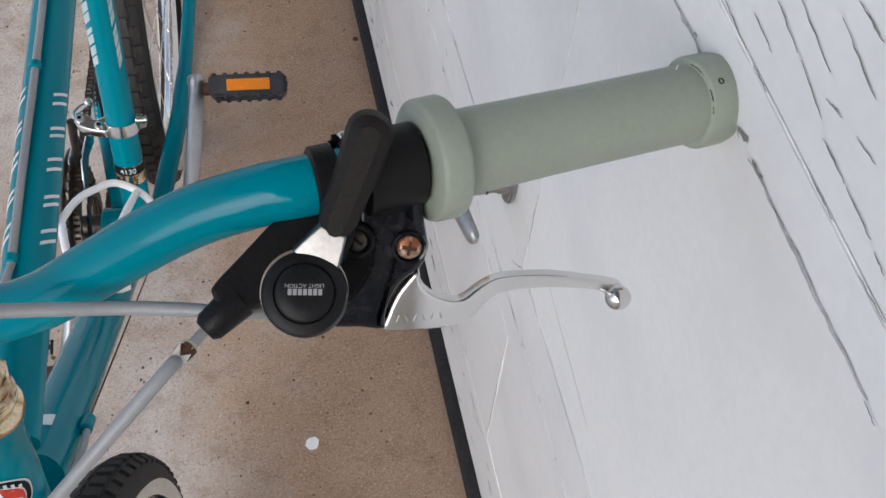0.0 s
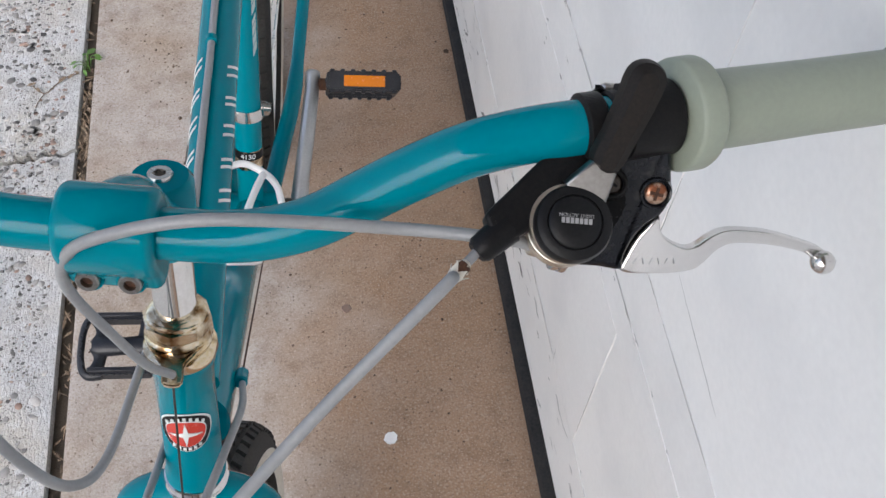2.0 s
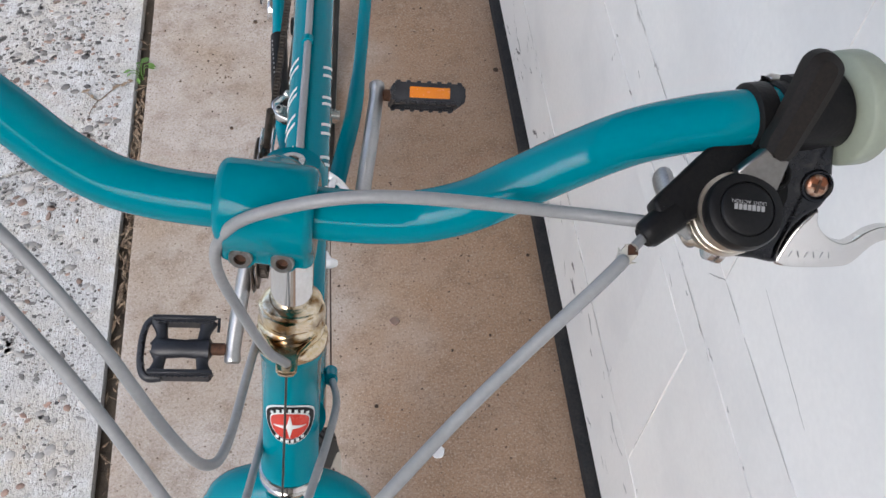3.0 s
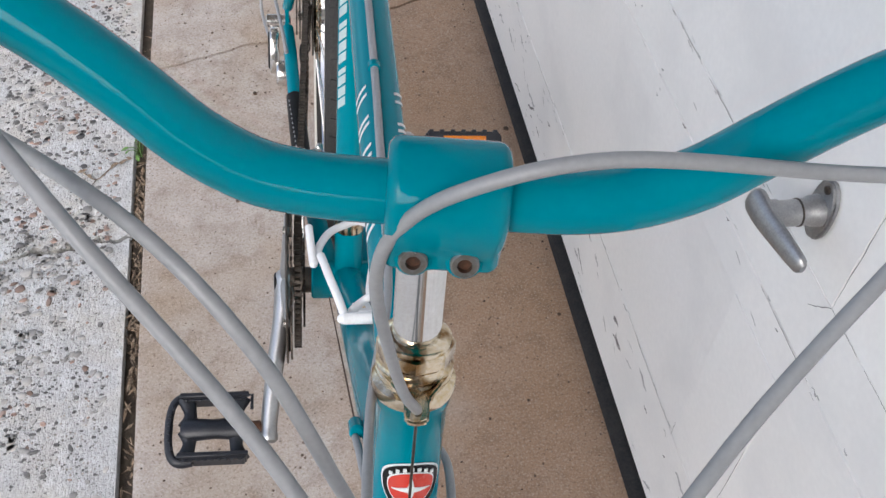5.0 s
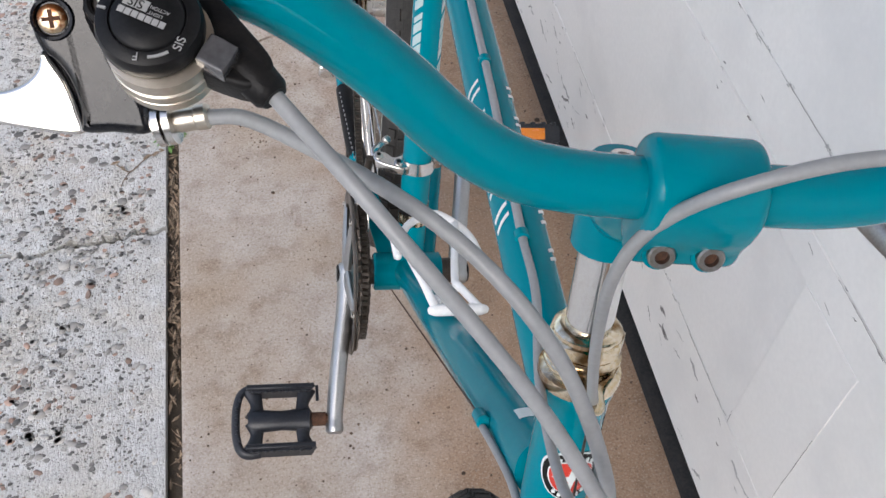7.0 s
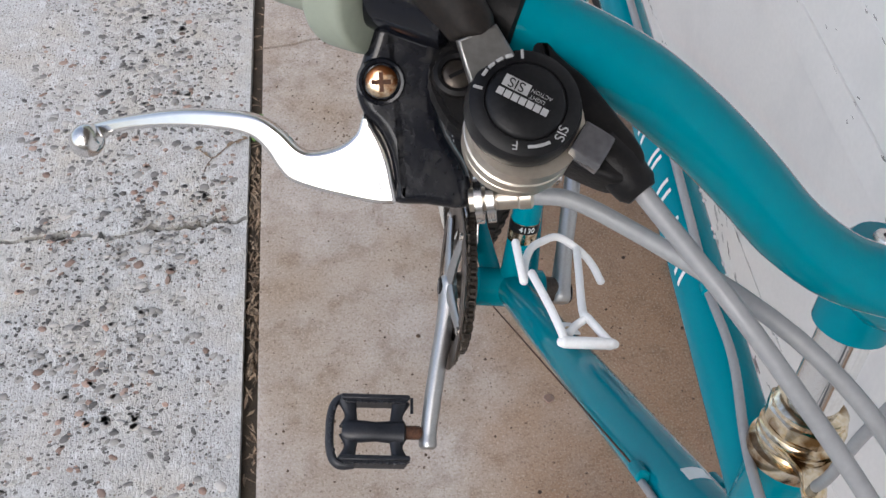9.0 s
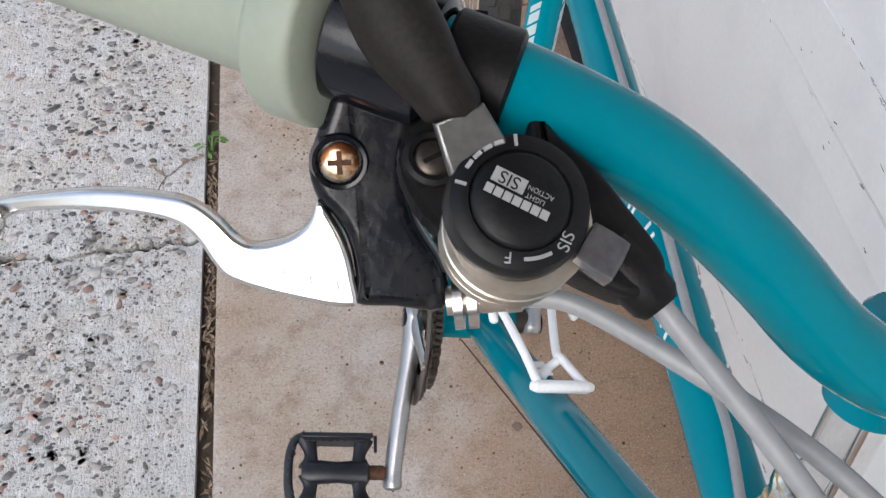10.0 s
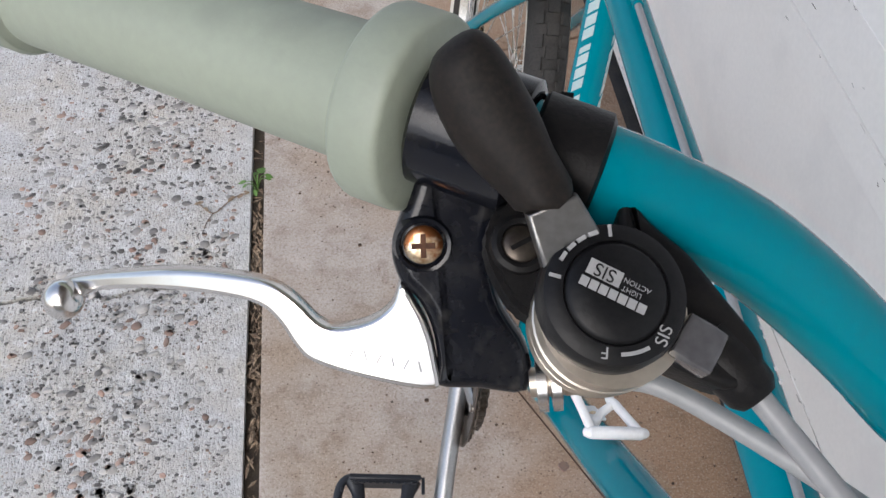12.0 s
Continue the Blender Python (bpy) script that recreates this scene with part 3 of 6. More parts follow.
for k in range(95):
    y, z = random.uniform(0.1, 1.35), random.uniform(0.05, 0.19)
    L = random.uniform(0.004, 0.028) * (1 if k % 4 else 1.7)
    door_mark(run((y, z), (y + L * 0.9, z + L * random.uniform(-0.5, 0.5)), 7), random.uniform(0.0005, 0.0018) * (1 if k % 4 else 2), SCUFF_SHADE if k % 3 else HAIR, "scuff")
for k in range(16):
    y, z = random.uniform(-0.1, 0.85), random.uniform(0.48, 0.595)
    L = random.uniform(0.004, 0.014)
    door_mark(run((y, z), (y + L, z + L * random.uniform(-0.3, 0.3)), 4), random.uniform(0.0003, 0.0008), CRACK, "paint_chip")

# old paint flaking off along the panel edges
random.seed(77)
for z, y0, y1, count in ((0.2, 0.29, 1.35, 46), (0.599, 0.29, 0.95, 34), (0.205, -0.2, 0.17, 12), (0.982, -0.15, 0.12, 9), (0.52, -0.1, 0.6, 14)):
    for k in range(count):
        y, L = random.uniform(y0, y1), random.uniform(0.003, 0.014)
        zz = z + random.gauss(0, 0.0035)
        door_mark(run((y, zz), (y + L, zz + L * random.uniform(-0.12, 0.12)), 5), random.uniform(0.0004, 0.0014), SCUFF_SHADE if k % 3 else HAIR, "paint_flake")

# door handle: oval back plate, stub and a curved lever
HY, HZ = 0.232, 0.651
handle = thing("door_handle", DOORM @ Vector((0, HY, HZ)), "dull cast-metal lever handle on the garage door", "door handle")
hm = DOORM @ axes((0, HY, HZ), (0, 1, 0), (0, 0, 1), (-1, 0, 0))
part("back_plate", prism(smooth_outline([(0.016 * math.cos(a), 0.03 * math.sin(a)) for a in [i * math.pi / 6 for i in range(12)]], 2), 0, 0.006, hm, 0.002), HANDLE, handle)
part("stub", lathe([(0.013, 0.004), (0.012, 0.014), (0.0105, 0.016), (0.0105, 0.038), (0.012, 0.04), (0.012, 0.05), (0.009, 0.054)], hm), HANDLE, handle)
part("screw", lathe([(0.0035, 0.006), (0.0035, 0.0075), (0.002, 0.008)], hm @ Matrix.Translation((0, 0.022, 0)), 12), CHAINM, handle)
part("collar_groove", ring([(0.0105, 0.0225), (0.0112, 0.0228), (0.0112, 0.0238), (0.0105, 0.0241)], hm, 24), CHAINM, handle)
part("lever", tube(spline([hm @ Vector(p) for p in ((0.018, 0.003, 0.051), (0.011, 0.003, 0.052), (-0.005, 0.003, 0.0515), (-0.025, 0.0035, 0.049), (-0.045, 0.004, 0.046), (-0.056, 0.0042, 0.044))], 4), [0.007, 0.0105, 0.012, 0.0128, 0.013, 0.013, 0.0128, 0.0125, 0.0122, 0.0118, 0.0114, 0.011, 0.0106, 0.0102, 0.0098, 0.0094, 0.009, 0.0086, 0.0082, 0.0072, 0.004], 14, flat=0.62, up=hm.to_3x3() @ Vector((0, 0, 1))), HANDLE, handle)

# house wall round the door
wall = box(0.4, 0.6, 2.5, 6.0, -0.06, 3.0)
box(0.4, 0.6, -6.0, -1.7, -0.06, 3.0, bm=wall)
box(0.4, 0.6, -1.7, 2.5, 2.05, 3.0, bm=wall)
tagged(part("wall_east", wall, WALL), "pale painted house wall round the garage door", "wall", kind="structure")

# unseen eave added over the door to hold back sky light and reflections
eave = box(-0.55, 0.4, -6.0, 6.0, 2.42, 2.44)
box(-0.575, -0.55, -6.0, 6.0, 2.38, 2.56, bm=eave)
tagged(part("unseen_eave", eave, SOFFIT), "unseen boarded eave added above the garage door to block sky light", "eave", kind="structure")

# unseen wall added behind to keep the bright horizon out of reflections
tagged(part("wall_south", box(-6.2, 0.4, -6.2, -6.0, -0.06, 2.4), BACK_WALL), "unseen cream wall added behind to dim horizon reflections", "wall", kind="structure")

# pebbles that stand out in the slab
random.seed(11)


def pebbles(count, mat, name, label, smin, smax, power=2.4, gather=0.45, seed=4.2):
    """Flat worn stones, strewn in cloudy clusters; gather: the lower, the more they cluster."""
    bm = bmesh.new()
    left = count
    while left:
        x, y = random.uniform(-0.78, -0.386), random.uniform(0.25, 1.55)
        crowd = noise.noise(Vector((x * 9, y * 9, seed)))
        if random.random() > gather + 1.3 * crowd or (x > -0.402 and random.random() < 0.85):
            continue
        left -= 1
        s = smin + (smax - smin) * random.random() ** power
        a0, fl = random.gauss(0.1, 0.6), random.uniform(0.42, 0.9)
        n = random.choice((6, 7, 8, 9))
        rim = []
        for i in range(n):
            a = 6.2832 * (i + random.uniform(-0.2, 0.2)) / n
            k = random.uniform(0.82, 1.12)
            u, v = s * k * math.cos(a), s * fl * k * math.sin(a)
            rim.append(bm.verts.new((x + u * math.cos(a0) - v * math.sin(a0), y + u * math.sin(a0) + v * math.cos(a0), -0.0006)))
        mid = [bm.verts.new((x + (v.co.x - x) * 0.8, y + (v.co.y - y) * 0.8, 0.0011)) for v in rim]
        for i in range(n):
            bm.faces.new((rim[i], rim[(i + 1) % n], mid[(i + 1) % n], mid[i]))
        bm.faces.new(mid)
    tagged(part(name, bm, mat, sharp=60), label, "pebbles", kind="stuff")


pebbles(2300, STONE, "dark_pebbles", "small dark grey pebbles worn flush with the slab", 0.0008, 0.0046, 2.0, 0.5)
pebbles(300, STONE, "dark_stones", "larger dark stones scattered in the slab", 0.0035, 0.0095, 1.8, 0.42, 2.7)
pebbles(380, STONE_RED, "brown_pebbles", "brown and tan pebbles worn flush with the slab", 0.002, 0.0095, 2.0, 0.36, 6.1)
pebbles(1000, STONE_GREY, "grey_pebbles", "mid-grey pebbles worn flush with the slab", 0.002, 0.011, 1.8, 0.4, 1.3)

# leaf litter in the joint
random.seed(3)
bm = bmesh.new()
for k in range(290):
    y = random.choice((random.uniform(0.2, 1.7), random.gauss(0.72, 0.1), random.gauss(0.95, 0.05)))
    x = random.uniform(-0.374, -0.359)
    L, w, a = random.uniform(0.005, 0.034), random.uniform(0.0006, 0.004), random.gauss(1.57, 0.7)
    z = random.uniform(-0.018, -0.005)
    d, e = Vector((math.cos(a), math.sin(a), random.uniform(-0.25, 0.3))), Vector((-math.sin(a), math.cos(a), random.uniform(-0.6, 0.6)))
    c = Vector((x, y, z))
    q = [bm.verts.new(c + p) for p in (-d * L / 2, -e * w, d * L / 2, e * w)]
    top = bm.verts.new(c + Vector((0, 0, w * 0.5)))
    for i in range(4):
        bm.faces.new((q[i], q[(i + 1) % 4], top))
for cx, cy in ((0.298, 1.33), (0.3, 1.145)):
    for k in range(26):
        L, w, a = random.uniform(0.004, 0.013), random.uniform(0.0006, 0.002), random.uniform(0, 6.28)
        c = Vector((cx + random.gauss(0, 0.006), cy + random.gauss(0, 0.011), random.uniform(0.001, 0.006)))
        d, e = Vector((math.cos(a), math.sin(a), random.uniform(-0.1, 0.3))), Vector((-math.sin(a), math.cos(a), random.uniform(-0.3, 0.3)))
        q = [bm.verts.new(c + p) for p in (-d * L / 2, -e * w, d * L / 2, e * w)]
        bm.faces.new(q)
tagged(part("leaf_litter", bm, LEAF), "dry brown leaf bits in the paving joint and against the door", "leaf litter", kind="stuff")

# weed in the joint
weed = thing("weed", (-0.372, 1.083, -0.015), "small green weed growing from the paving joint", "plant")
random.seed(21)
for k in range(9):
    a = random.uniform(0, 6.28)
    L = random.uniform(0.008, 0.024)
    base = Vector((-0.369 + random.uniform(-0.005, 0.003), 1.085 + random.uniform(-0.014, 0.014), -0.012))
    tip = base + Vector((math.cos(a) * L - 0.008, math.sin(a) * L, random.uniform(0.02, 0.035)))
    part("stem", tube(spline([base, (base + tip) / 2 + Vector((0, 0, 0.008)), tip], 3), 0.0007, 5), GREEN, weed)
    lm = axes(tip, Vector((math.cos(a), math.sin(a), -0.2)).normalized(), Vector((-math.sin(a), math.cos(a), 0.1)).normalized(), (0, 0, 1))
    s = random.uniform(0.005, 0.009)
    part("leaf", prism([(0, 0), (0.5 * s, 0.45 * s), (1.3 * s, 0.5 * s), (2 * s, 0), (1.3 * s, -0.5 * s), (0.5 * s, -0.45 * s)], 0, 0.0004, lm, lift=lambda x, y: abs(y) * 0.35 - x * 0.2), GREEN, weed)


# dry twig with curled leaf bits on the slab edge
twig = thing("dry_twig", (-0.42, 1.035, 0.0), "dry brown twig with curled leaf bits on the pale slab", "twig")
part("stem", tube(spline([(-0.462, 1.038, 0.004), (-0.4386, 1.0176, 0.004), (-0.418, 1.036, 0.006), (-0.4008, 1.0523, 0.005), (-0.383, 1.0588, 0.004)], 4), 0.0011, 6), LEAF, twig)
part("stem", tube(spline([(-0.4386, 1.0176, 0.004), (-0.448, 1.0, 0.004), (-0.452, 0.985, 0.003)], 3), 0.0008, 6), LEAF, twig)
random.seed(33)
for x, y in ((-0.463, 1.041), (-0.45, 1.026), (-0.41, 1.046), (-0.385, 1.06), (-0.395, 1.052)):
    a = random.uniform(0, 6.28)
    s = random.uniform(0.006, 0.01)
    lm = axes((x, y, 0.005), (math.cos(a), math.sin(a), 0.1), (-math.sin(a), math.cos(a), 0), (0, 0, 1))
    part("leaf", prism([(-s, 0), (-0.4 * s, 0.4 * s), (0.5 * s, 0.35 * s), (s, 0), (0.4 * s, -0.4 * s), (-0.5 * s, -0.35 * s)], 0, 0.0005, lm, lift=lambda x, y: 8 * x * x + abs(y) * 0.3), LEAF, twig)


def fleck(name, x, y, s, mat, label, seed, group=""):
    random.seed(seed)
    poly = [(x + s * random.uniform(0.8, 1.05) * math.cos(a), y + s * random.uniform(0.8, 1.05) * math.sin(a)) for a in [6.2832 * i / 17 for i in range(17)]]
    tagged(part(name, prism(poly, -0.001, 0.0022, Matrix(), 0.0006, 1), mat), label, name.replace("_", " "), group)


fleck("chalky_fleck", 0.102, 0.291, 0.0105, WHITE, "chalky white fleck stuck to the brown concrete", 1)
fleck("pale_stone", 0.057, 0.509, 0.008, STONE_RED, "tan chip of stone set in the concrete strip", 2)
fleck("dark_chip", 0.285, 1.027, 0.0055, DIRT, "dark chip on the concrete strip", 3, "dark chips on the strip")
for k, (x, y, s) in enumerate(((0.07, 0.72, 0.004), (-0.12, 0.63, 0.005), (0.2, 0.47, 0.003), (0.14, 0.45, 0.003), (-0.2, 0.93, 0.005), (0.02, 0.37, 0.004), (-0.25, 0.5, 0.005), (0.22, 0.75, 0.0045), (-0.16, 1.2, 0.006), (0.28, 0.61, 0.0045))):
    fleck("dark_chip", x, y, s * 0.7, DIRT, "dark chip on the concrete strip", 10 + k, "dark chips on the strip")

# grit lying in loose clusters on the strip
random.seed(17)
bm = bmesh.new()
left = 900
while left:
    x, y = random.uniform(-0.35, 0.3), random.uniform(0.2, 1.55)
    if random.random() > 0.18 + 1.6 * max(0.0, noise.noise(Vector((x * 11, y * 11, 7.7)))):
        continue
    left -= 1
    s = 0.0008 + 0.0022 * random.random() ** 2
    n = random.choice((4, 5, 6))
    a0 = random.uniform(0, 6.28)
    rim = [bm.verts.new((x + s * random.uniform(0.6, 1.3) * math.cos(a0 + 6.2832 * i / n), y + s * random.uniform(0.6, 1.3) * math.sin(a0 + 6.2832 * i / n), -0.0004)) for i in range(n)]
    top = bm.verts.new((x, y, s * 0.7))
    for i in range(n):
        bm.faces.new((rim[i], rim[(i + 1) % n], top))
tagged(part("grit", bm, DIRT), "dark brown grit scattered on the concrete strip", "grit", kind="stuff")


# ---- the bicycle ----
ZB = Vector((0.115, 0.0, 1.0)).normalized()
YB = (Vector((0.061, 1.0, 0.0)) - ZB * Vector((0.061, 1.0, 0.0)).dot(ZB)).normalized()
XB = YB.cross(ZB)
BIKE = axes((-0.1007, 0.0, 0.0), XB, YB, ZB)      # x across, y rearwards, z up, leaning on the door


def b(x, y, z):
    return BIKE @ Vector((x, y, z))


bike = thing("bicycle", (-0.1007, 0.4, 0.0), "glossy teal mountain bicycle leaning on the white door by its grip", "bicycle")


def head(z):
    return (-0.0025, 0.028 + 0.30 * (z - 0.76), z)


AX = (b(*head(0.9)) - b(*head(0.7))).normalized()
# bar frame: x along the bar, y rearwards, z up
BC = Vector((0.002, 0.009, 0.966))
BX, BY, BZ = Vector((0.980772, -0.168894, -0.097781)), Vector((0.168061, 0.985634, -0.016756)), Vector((0.099206, 0.0, 0.995067))
BAR = axes(BC, BX, BY, BZ)


def h(x, y, z):
    return BAR @ Vector((x, y, z))


# frame tubes
BBZ, BBY = 0.344, 0.47
part("head_tube", tube([b(*head(z)) for z in (0.702, 0.7025, 0.707, 0.709, 0.766, 0.798, 0.80, 0.8045, 0.805)], [0.016, 0.0185, 0.0185, 0.0172, 0.0168, 0.0172, 0.0185, 0.0185, 0.016], 32), TEAL, bike)
st = lambda z: (0, BBY + 0.29 * (z - BBZ), z)
top_tube = part("top_tube", tube([b(0, 0.04, 0.766), b(0, 0.2, 0.761), b(0, 0.6, 0.749)], 0.0155, 28), TEAL, bike)
down_tube = part("down_tube", tube([b(0, 0.036, 0.716), b(0, 0.2, 0.5754), b(0, BBY, BBZ)], 0.0185, 28), TEAL, bike)
seat_tube = part("seat_tube", tube([b(*st(BBZ)), b(*st(0.55)), b(*st(0.82))], 0.0155, 28), TEAL, bike)
part("bottom_bracket_shell", tube([b(-0.041, BBY, BBZ), b(-0.039, BBY, BBZ), b(0.034, BBY, BBZ), b(0.036, BBY, BBZ)], [0.019, 0.0215, 0.0215, 0.019], 28), TEAL, bike)
RAY, RAZ = 0.95, 0.35
for s in (-1, 1):
    part("chain_stay", tube(spline([b(s * 0.02, BBY + 0.015, BBZ), b(s * 0.033, BBY + 0.09, BBZ + 0.002), b(s * 0.05, BBY + 0.2, BBZ + 0.006), b(s * 0.066, RAY - 0.03, RAZ)], 5), [0.0115] * 6 + [0.011] * 5 + [0.009] * 4 + [0.008], 18), TEAL, bike)
    part("seat_stay", tube(spline([b(s * 0.018, st(0.74)[1] + 0.012, 0.745), b(s * 0.034, st(0.74)[1] + 0.06, 0.69), b(s * 0.055, RAY - 0.09, 0.48), b(s * 0.066, RAY - 0.012, RAZ + 0.025)], 5), 0.0078, 16), TEAL, bike)
    part("dropout", prism([(RAY - 0.04, RAZ - 0.008), (RAY - 0.03, RAZ + 0.012), (RAY - 0.012, RAZ + 0.035), (RAY + 0.004, RAZ + 0.032), (RAY + 0.014, RAZ + 0.005), (RAY + 0.008, RAZ - 0.03 * (s < 0) - 0.012), (RAY - 0.008, RAZ - 0.012)], -0.003, 0.003, BIKE @ Matrix.Translation((s * 0.067, 0, 0)) @ axes((0, 0, 0), (0, 1, 0), (0, 0, 1), (1, 0, 0)), 0.001), TEAL, bike)
guard = part("chain_stay_guard", tube(spline([b(-0.0405, BBY + 0.135, BBZ + 0.004), b(-0.05, BBY + 0.2, BBZ + 0.006), b(-0.057, BBY + 0.3, BBZ + 0.008)], 5), 0.0115, 16), BLACK, bike, "black chain-stay guard with a row of small pale print")
for k in range(17):
    y = BBY + 0.15 + 0.0082 * k
    x = -0.0465 - 0.0145 * (k / 17)
    part("print_bar", box(-0.0006, 0.0006, -0.002, 0.0016, 0, 0.0005, BIKE @ Matrix.Translation((x - 0.0045, y, BBZ + 0.0155 + 0.0002 * k))), MARK, guard)


def frame_ring(p, d, r, w, name, mat, parent, t=0.0022):
    m = along(p, Vector(p) + Vector(d))
    return part(name, ring([(r, -w), (r + t, -w * 0.8), (r + t, w * 0.8), (r, w)], m, 24), mat, parent)


# head set, fork
def axis_m(z):
    return axes(b(*head(z)), BX - AX * BX.dot(AX), AX.cross(BX).normalized(), AX)


AXM = axis_m(0.805)
hs = part("headset", lathe([(0.0155, -0.001), (0.0192, -0.0005), (0.0203, 0.003), (0.02, 0.0065), (0.017, 0.008), (0.0175, 0.0095), (0.0184, 0.011), (0.0184, 0.0125), (0.0172, 0.0135), (0.0184, 0.0148), (0.0184, 0.0165), (0.0172, 0.0175), (0.0168, 0.0185), (0.0168, 0.02), (0.0125, 0.021)], AXM, 32), GOLD, bike, "tarnished gold-plated headset")
part("lock_nut", lathe([(0.0172, 0.0205), (0.0185, 0.0212), (0.0185, 0.0275), (0.0172, 0.0285)], AXM, 8), GOLD, hs, "tarnished gold lock nut")
part("lock_nut_collar", lathe([(0.0165, 0.0285), (0.0165, 0.0305), (0.0145, 0.0325), (0.0118, 0.033)], AXM, 32), GOLD, hs)
part("lower_cup", lathe([(0.0165, 0.0), (0.0195, -0.001), (0.0203, -0.004), (0.019, -0.0065), (0.0172, -0.0075), (0.0195, -0.0085), (0.0195, -0.01), (0.0165, -0.011)], axis_m(0.7025), 32), CHROME, bike, "chrome lower headset cup")
HG = axis_m(0.819)
part("cable_hanger", prism(smooth_outline([(-0.015, -0.004), (-0.012, -0.016), (-0.006, -0.022), (-0.005, -0.03), (0.005, -0.03), (0.006, -0.022), (0.012, -0.016), (0.015, -0.004)], 3), -0.0015, 0.0015, HG @ pose(0, 0, 0.0, 0, 0, 3), 0.0008, lift=lambda x, y: (y + 0.016) * 0.75 if y < -0.016 else 0), GOLD, bike, "tarnished gold brake-cable hanger")

# fork: crown shoulders, two legs bent forwards, drop-outs
WR = 0.335
FWD = -(BY - AX * BY.dot(AX)).normalized()
SIDE = AX.cross(FWD).normalized() * -1
if SIDE.x < 0:
    SIDE = -SIDE
CR = b(*head(0.682))


def fk(x, along_axis, ahead):
    return CR + SIDE * x - AX * along_axis + FWD * ahead


DROP = 0.0
for d in range(300, 420):
    c = fk(0, d / 1000, 0.07)
    if c.z <= WR * 0.992:
        DROP = d / 1000
        break
AXLE = fk(-0.009, DROP, 0.056)
fork = part("fork", tube([fk(0, -0.006, 0), fk(0, 0.004, 0), fk(0, 0.03, 0)], [0.0185, 0.0195, 0.0185], 28), TEAL, bike)
for s in (-1, 1):
    part("fork_leg", tube(spline([fk(s * 0.004, 0.004, 0), fk(s * 0.024, 0.008, 0), fk(s * 0.041, 0.024, 0.0), fk(s * 0.047, 0.06, 0.001), fk(s * 0.05, 0.2, 0.004), fk(s * 0.051, DROP - 0.08, 0.03), fk(s * 0.051, DROP - 0.012, 0.062)], 6), [0.0165] * 12 + [0.0155] * 8 + [0.0135] * 8 + [0.0095] * 9, 20), TEAL, fork)


def wheel(name, centre, ax, up, radius, mat_side, w=0.0195):
    """Knobbly tyre, rim, hub and spokes round an axle."""
    ax = ax.normalized()
    up = (up - ax * up.dot(ax)).normalized()
    m = axes(centre, up, ax.cross(up), ax)
    hub = part(name, lathe([(0.006, -0.052), (0.006, -0.034), (0.021, -0.033), (0.021, -0.029), (0.012, -0.026), (0.011, 0.0), (0.012, 0.026), (0.021, 0.029), (0.021, 0.033), (0.006, 0.034), (0.006, 0.052)], m, 18), STEEL, bike)
    part("rim", ring([(radius - q, w_) for q, w_ in ((0.049, -0.012), (0.036, -0.013), (0.036, -0.010), (0.043, -0.009), (0.043, 0.009), (0.036, 0.010), (0.036, 0.013), (0.049, 0.012), (0.054, 0.0))], m, 72), ALLOY, hub, "polished alloy rim")
    r0 = radius - w
    part("tyre", ring([(r0 + w * math.cos(a) * (0.95 if math.cos(a) > 0 else 0.9), w * math.sin(a)) for a in [radians(i) for i in range(-125, 126, 14)]], m, 96), TYRE, hub, "black knobbly tyre")
    for s in (-1, 1):
        part("tyre_wall", ring([(r0 + (w + 0.0006) * math.cos(a) * 0.95, s * (w + 0.0006) * math.sin(a)) for a in [radians(i) for i in (84, 90, 98, 106, 116, 122)]] + [(r0 + (w - 0.003) * math.cos(radians(95)), s * (w - 0.003))], m, 96), mat_side, hub, "pale tan tyre side wall")
    kn = bmesh.new()
    n = 92
    for i in range(n):
        for off, wide in ((-0.0125, 0.0045), (0.0, 0.006), (0.0125, 0.0045)):
            a = 2 * math.pi * (i + (0.5 if off == 0 else 0)) / n
            r = r0 + math.sqrt(max(0, w * w - off * off)) * 0.95
            t = m @ Matrix.Rotation(a, 4, "Z") @ Matrix.Translation((r, 0, off)) @ Matrix.Rotation(-off / w, 4, "Y")
            box(-0.003, 0.0028, -0.0065, 0.0065, -wide, wide, t, 0, 1, kn)
    part("tread", kn, TYRE, hub)
    for i in range(36):
        a = 2 * math.pi * i / 36
        s = 1 if i % 2 else -1
        tw = 0.55 * (1 if (i // 2) % 2 else -1)
        part("spoke", tube([m @ Vector((0.02 * math.cos(a + tw), 0.02 * math.sin(a + tw), s * 0.03)), m @ Vector(((radius - 0.048) * math.cos(a), (radius - 0.048) * math.sin(a), s * 0.002))], 0.001, 5), STEEL, hub)
    return hub


wheel("front_wheel", AXLE, SIDE, AX, 0.333, GUM, 0.0235)
RAX = b(0, RAY, RAZ)
wheel("rear_wheel", RAX, XB, ZB, 0.346, GUM, 0.023)

# handlebar
curve = [(0, 0, 0), (0.03, 0, 0), (0.046, 0.0004, 0.001), (0.062, 0.0016, 0.004), (0.08, 0.005, 0.0127), (0.098, 0.0102, 0.026), (0.116, 0.015, 0.038), (0.135, 0.019, 0.0482), (0.155, 0.0217, 0.0549), (0.172, 0.0236, 0.0588), (0.2, 0.0318, 0.0588), (0.25, 0.0505, 0.0535), (0.3124, 0.0742, 0.0447)]
SAG = {0.08: 0.0014, 0.098: 0.0027, 0.116: 0.003, 0.135: 0.0025, 0.155: 0.0019, 0.172: 0.0017, 0.2: 0.0019, 0.25: 0.001}      # the bend towards the door sits a little lower
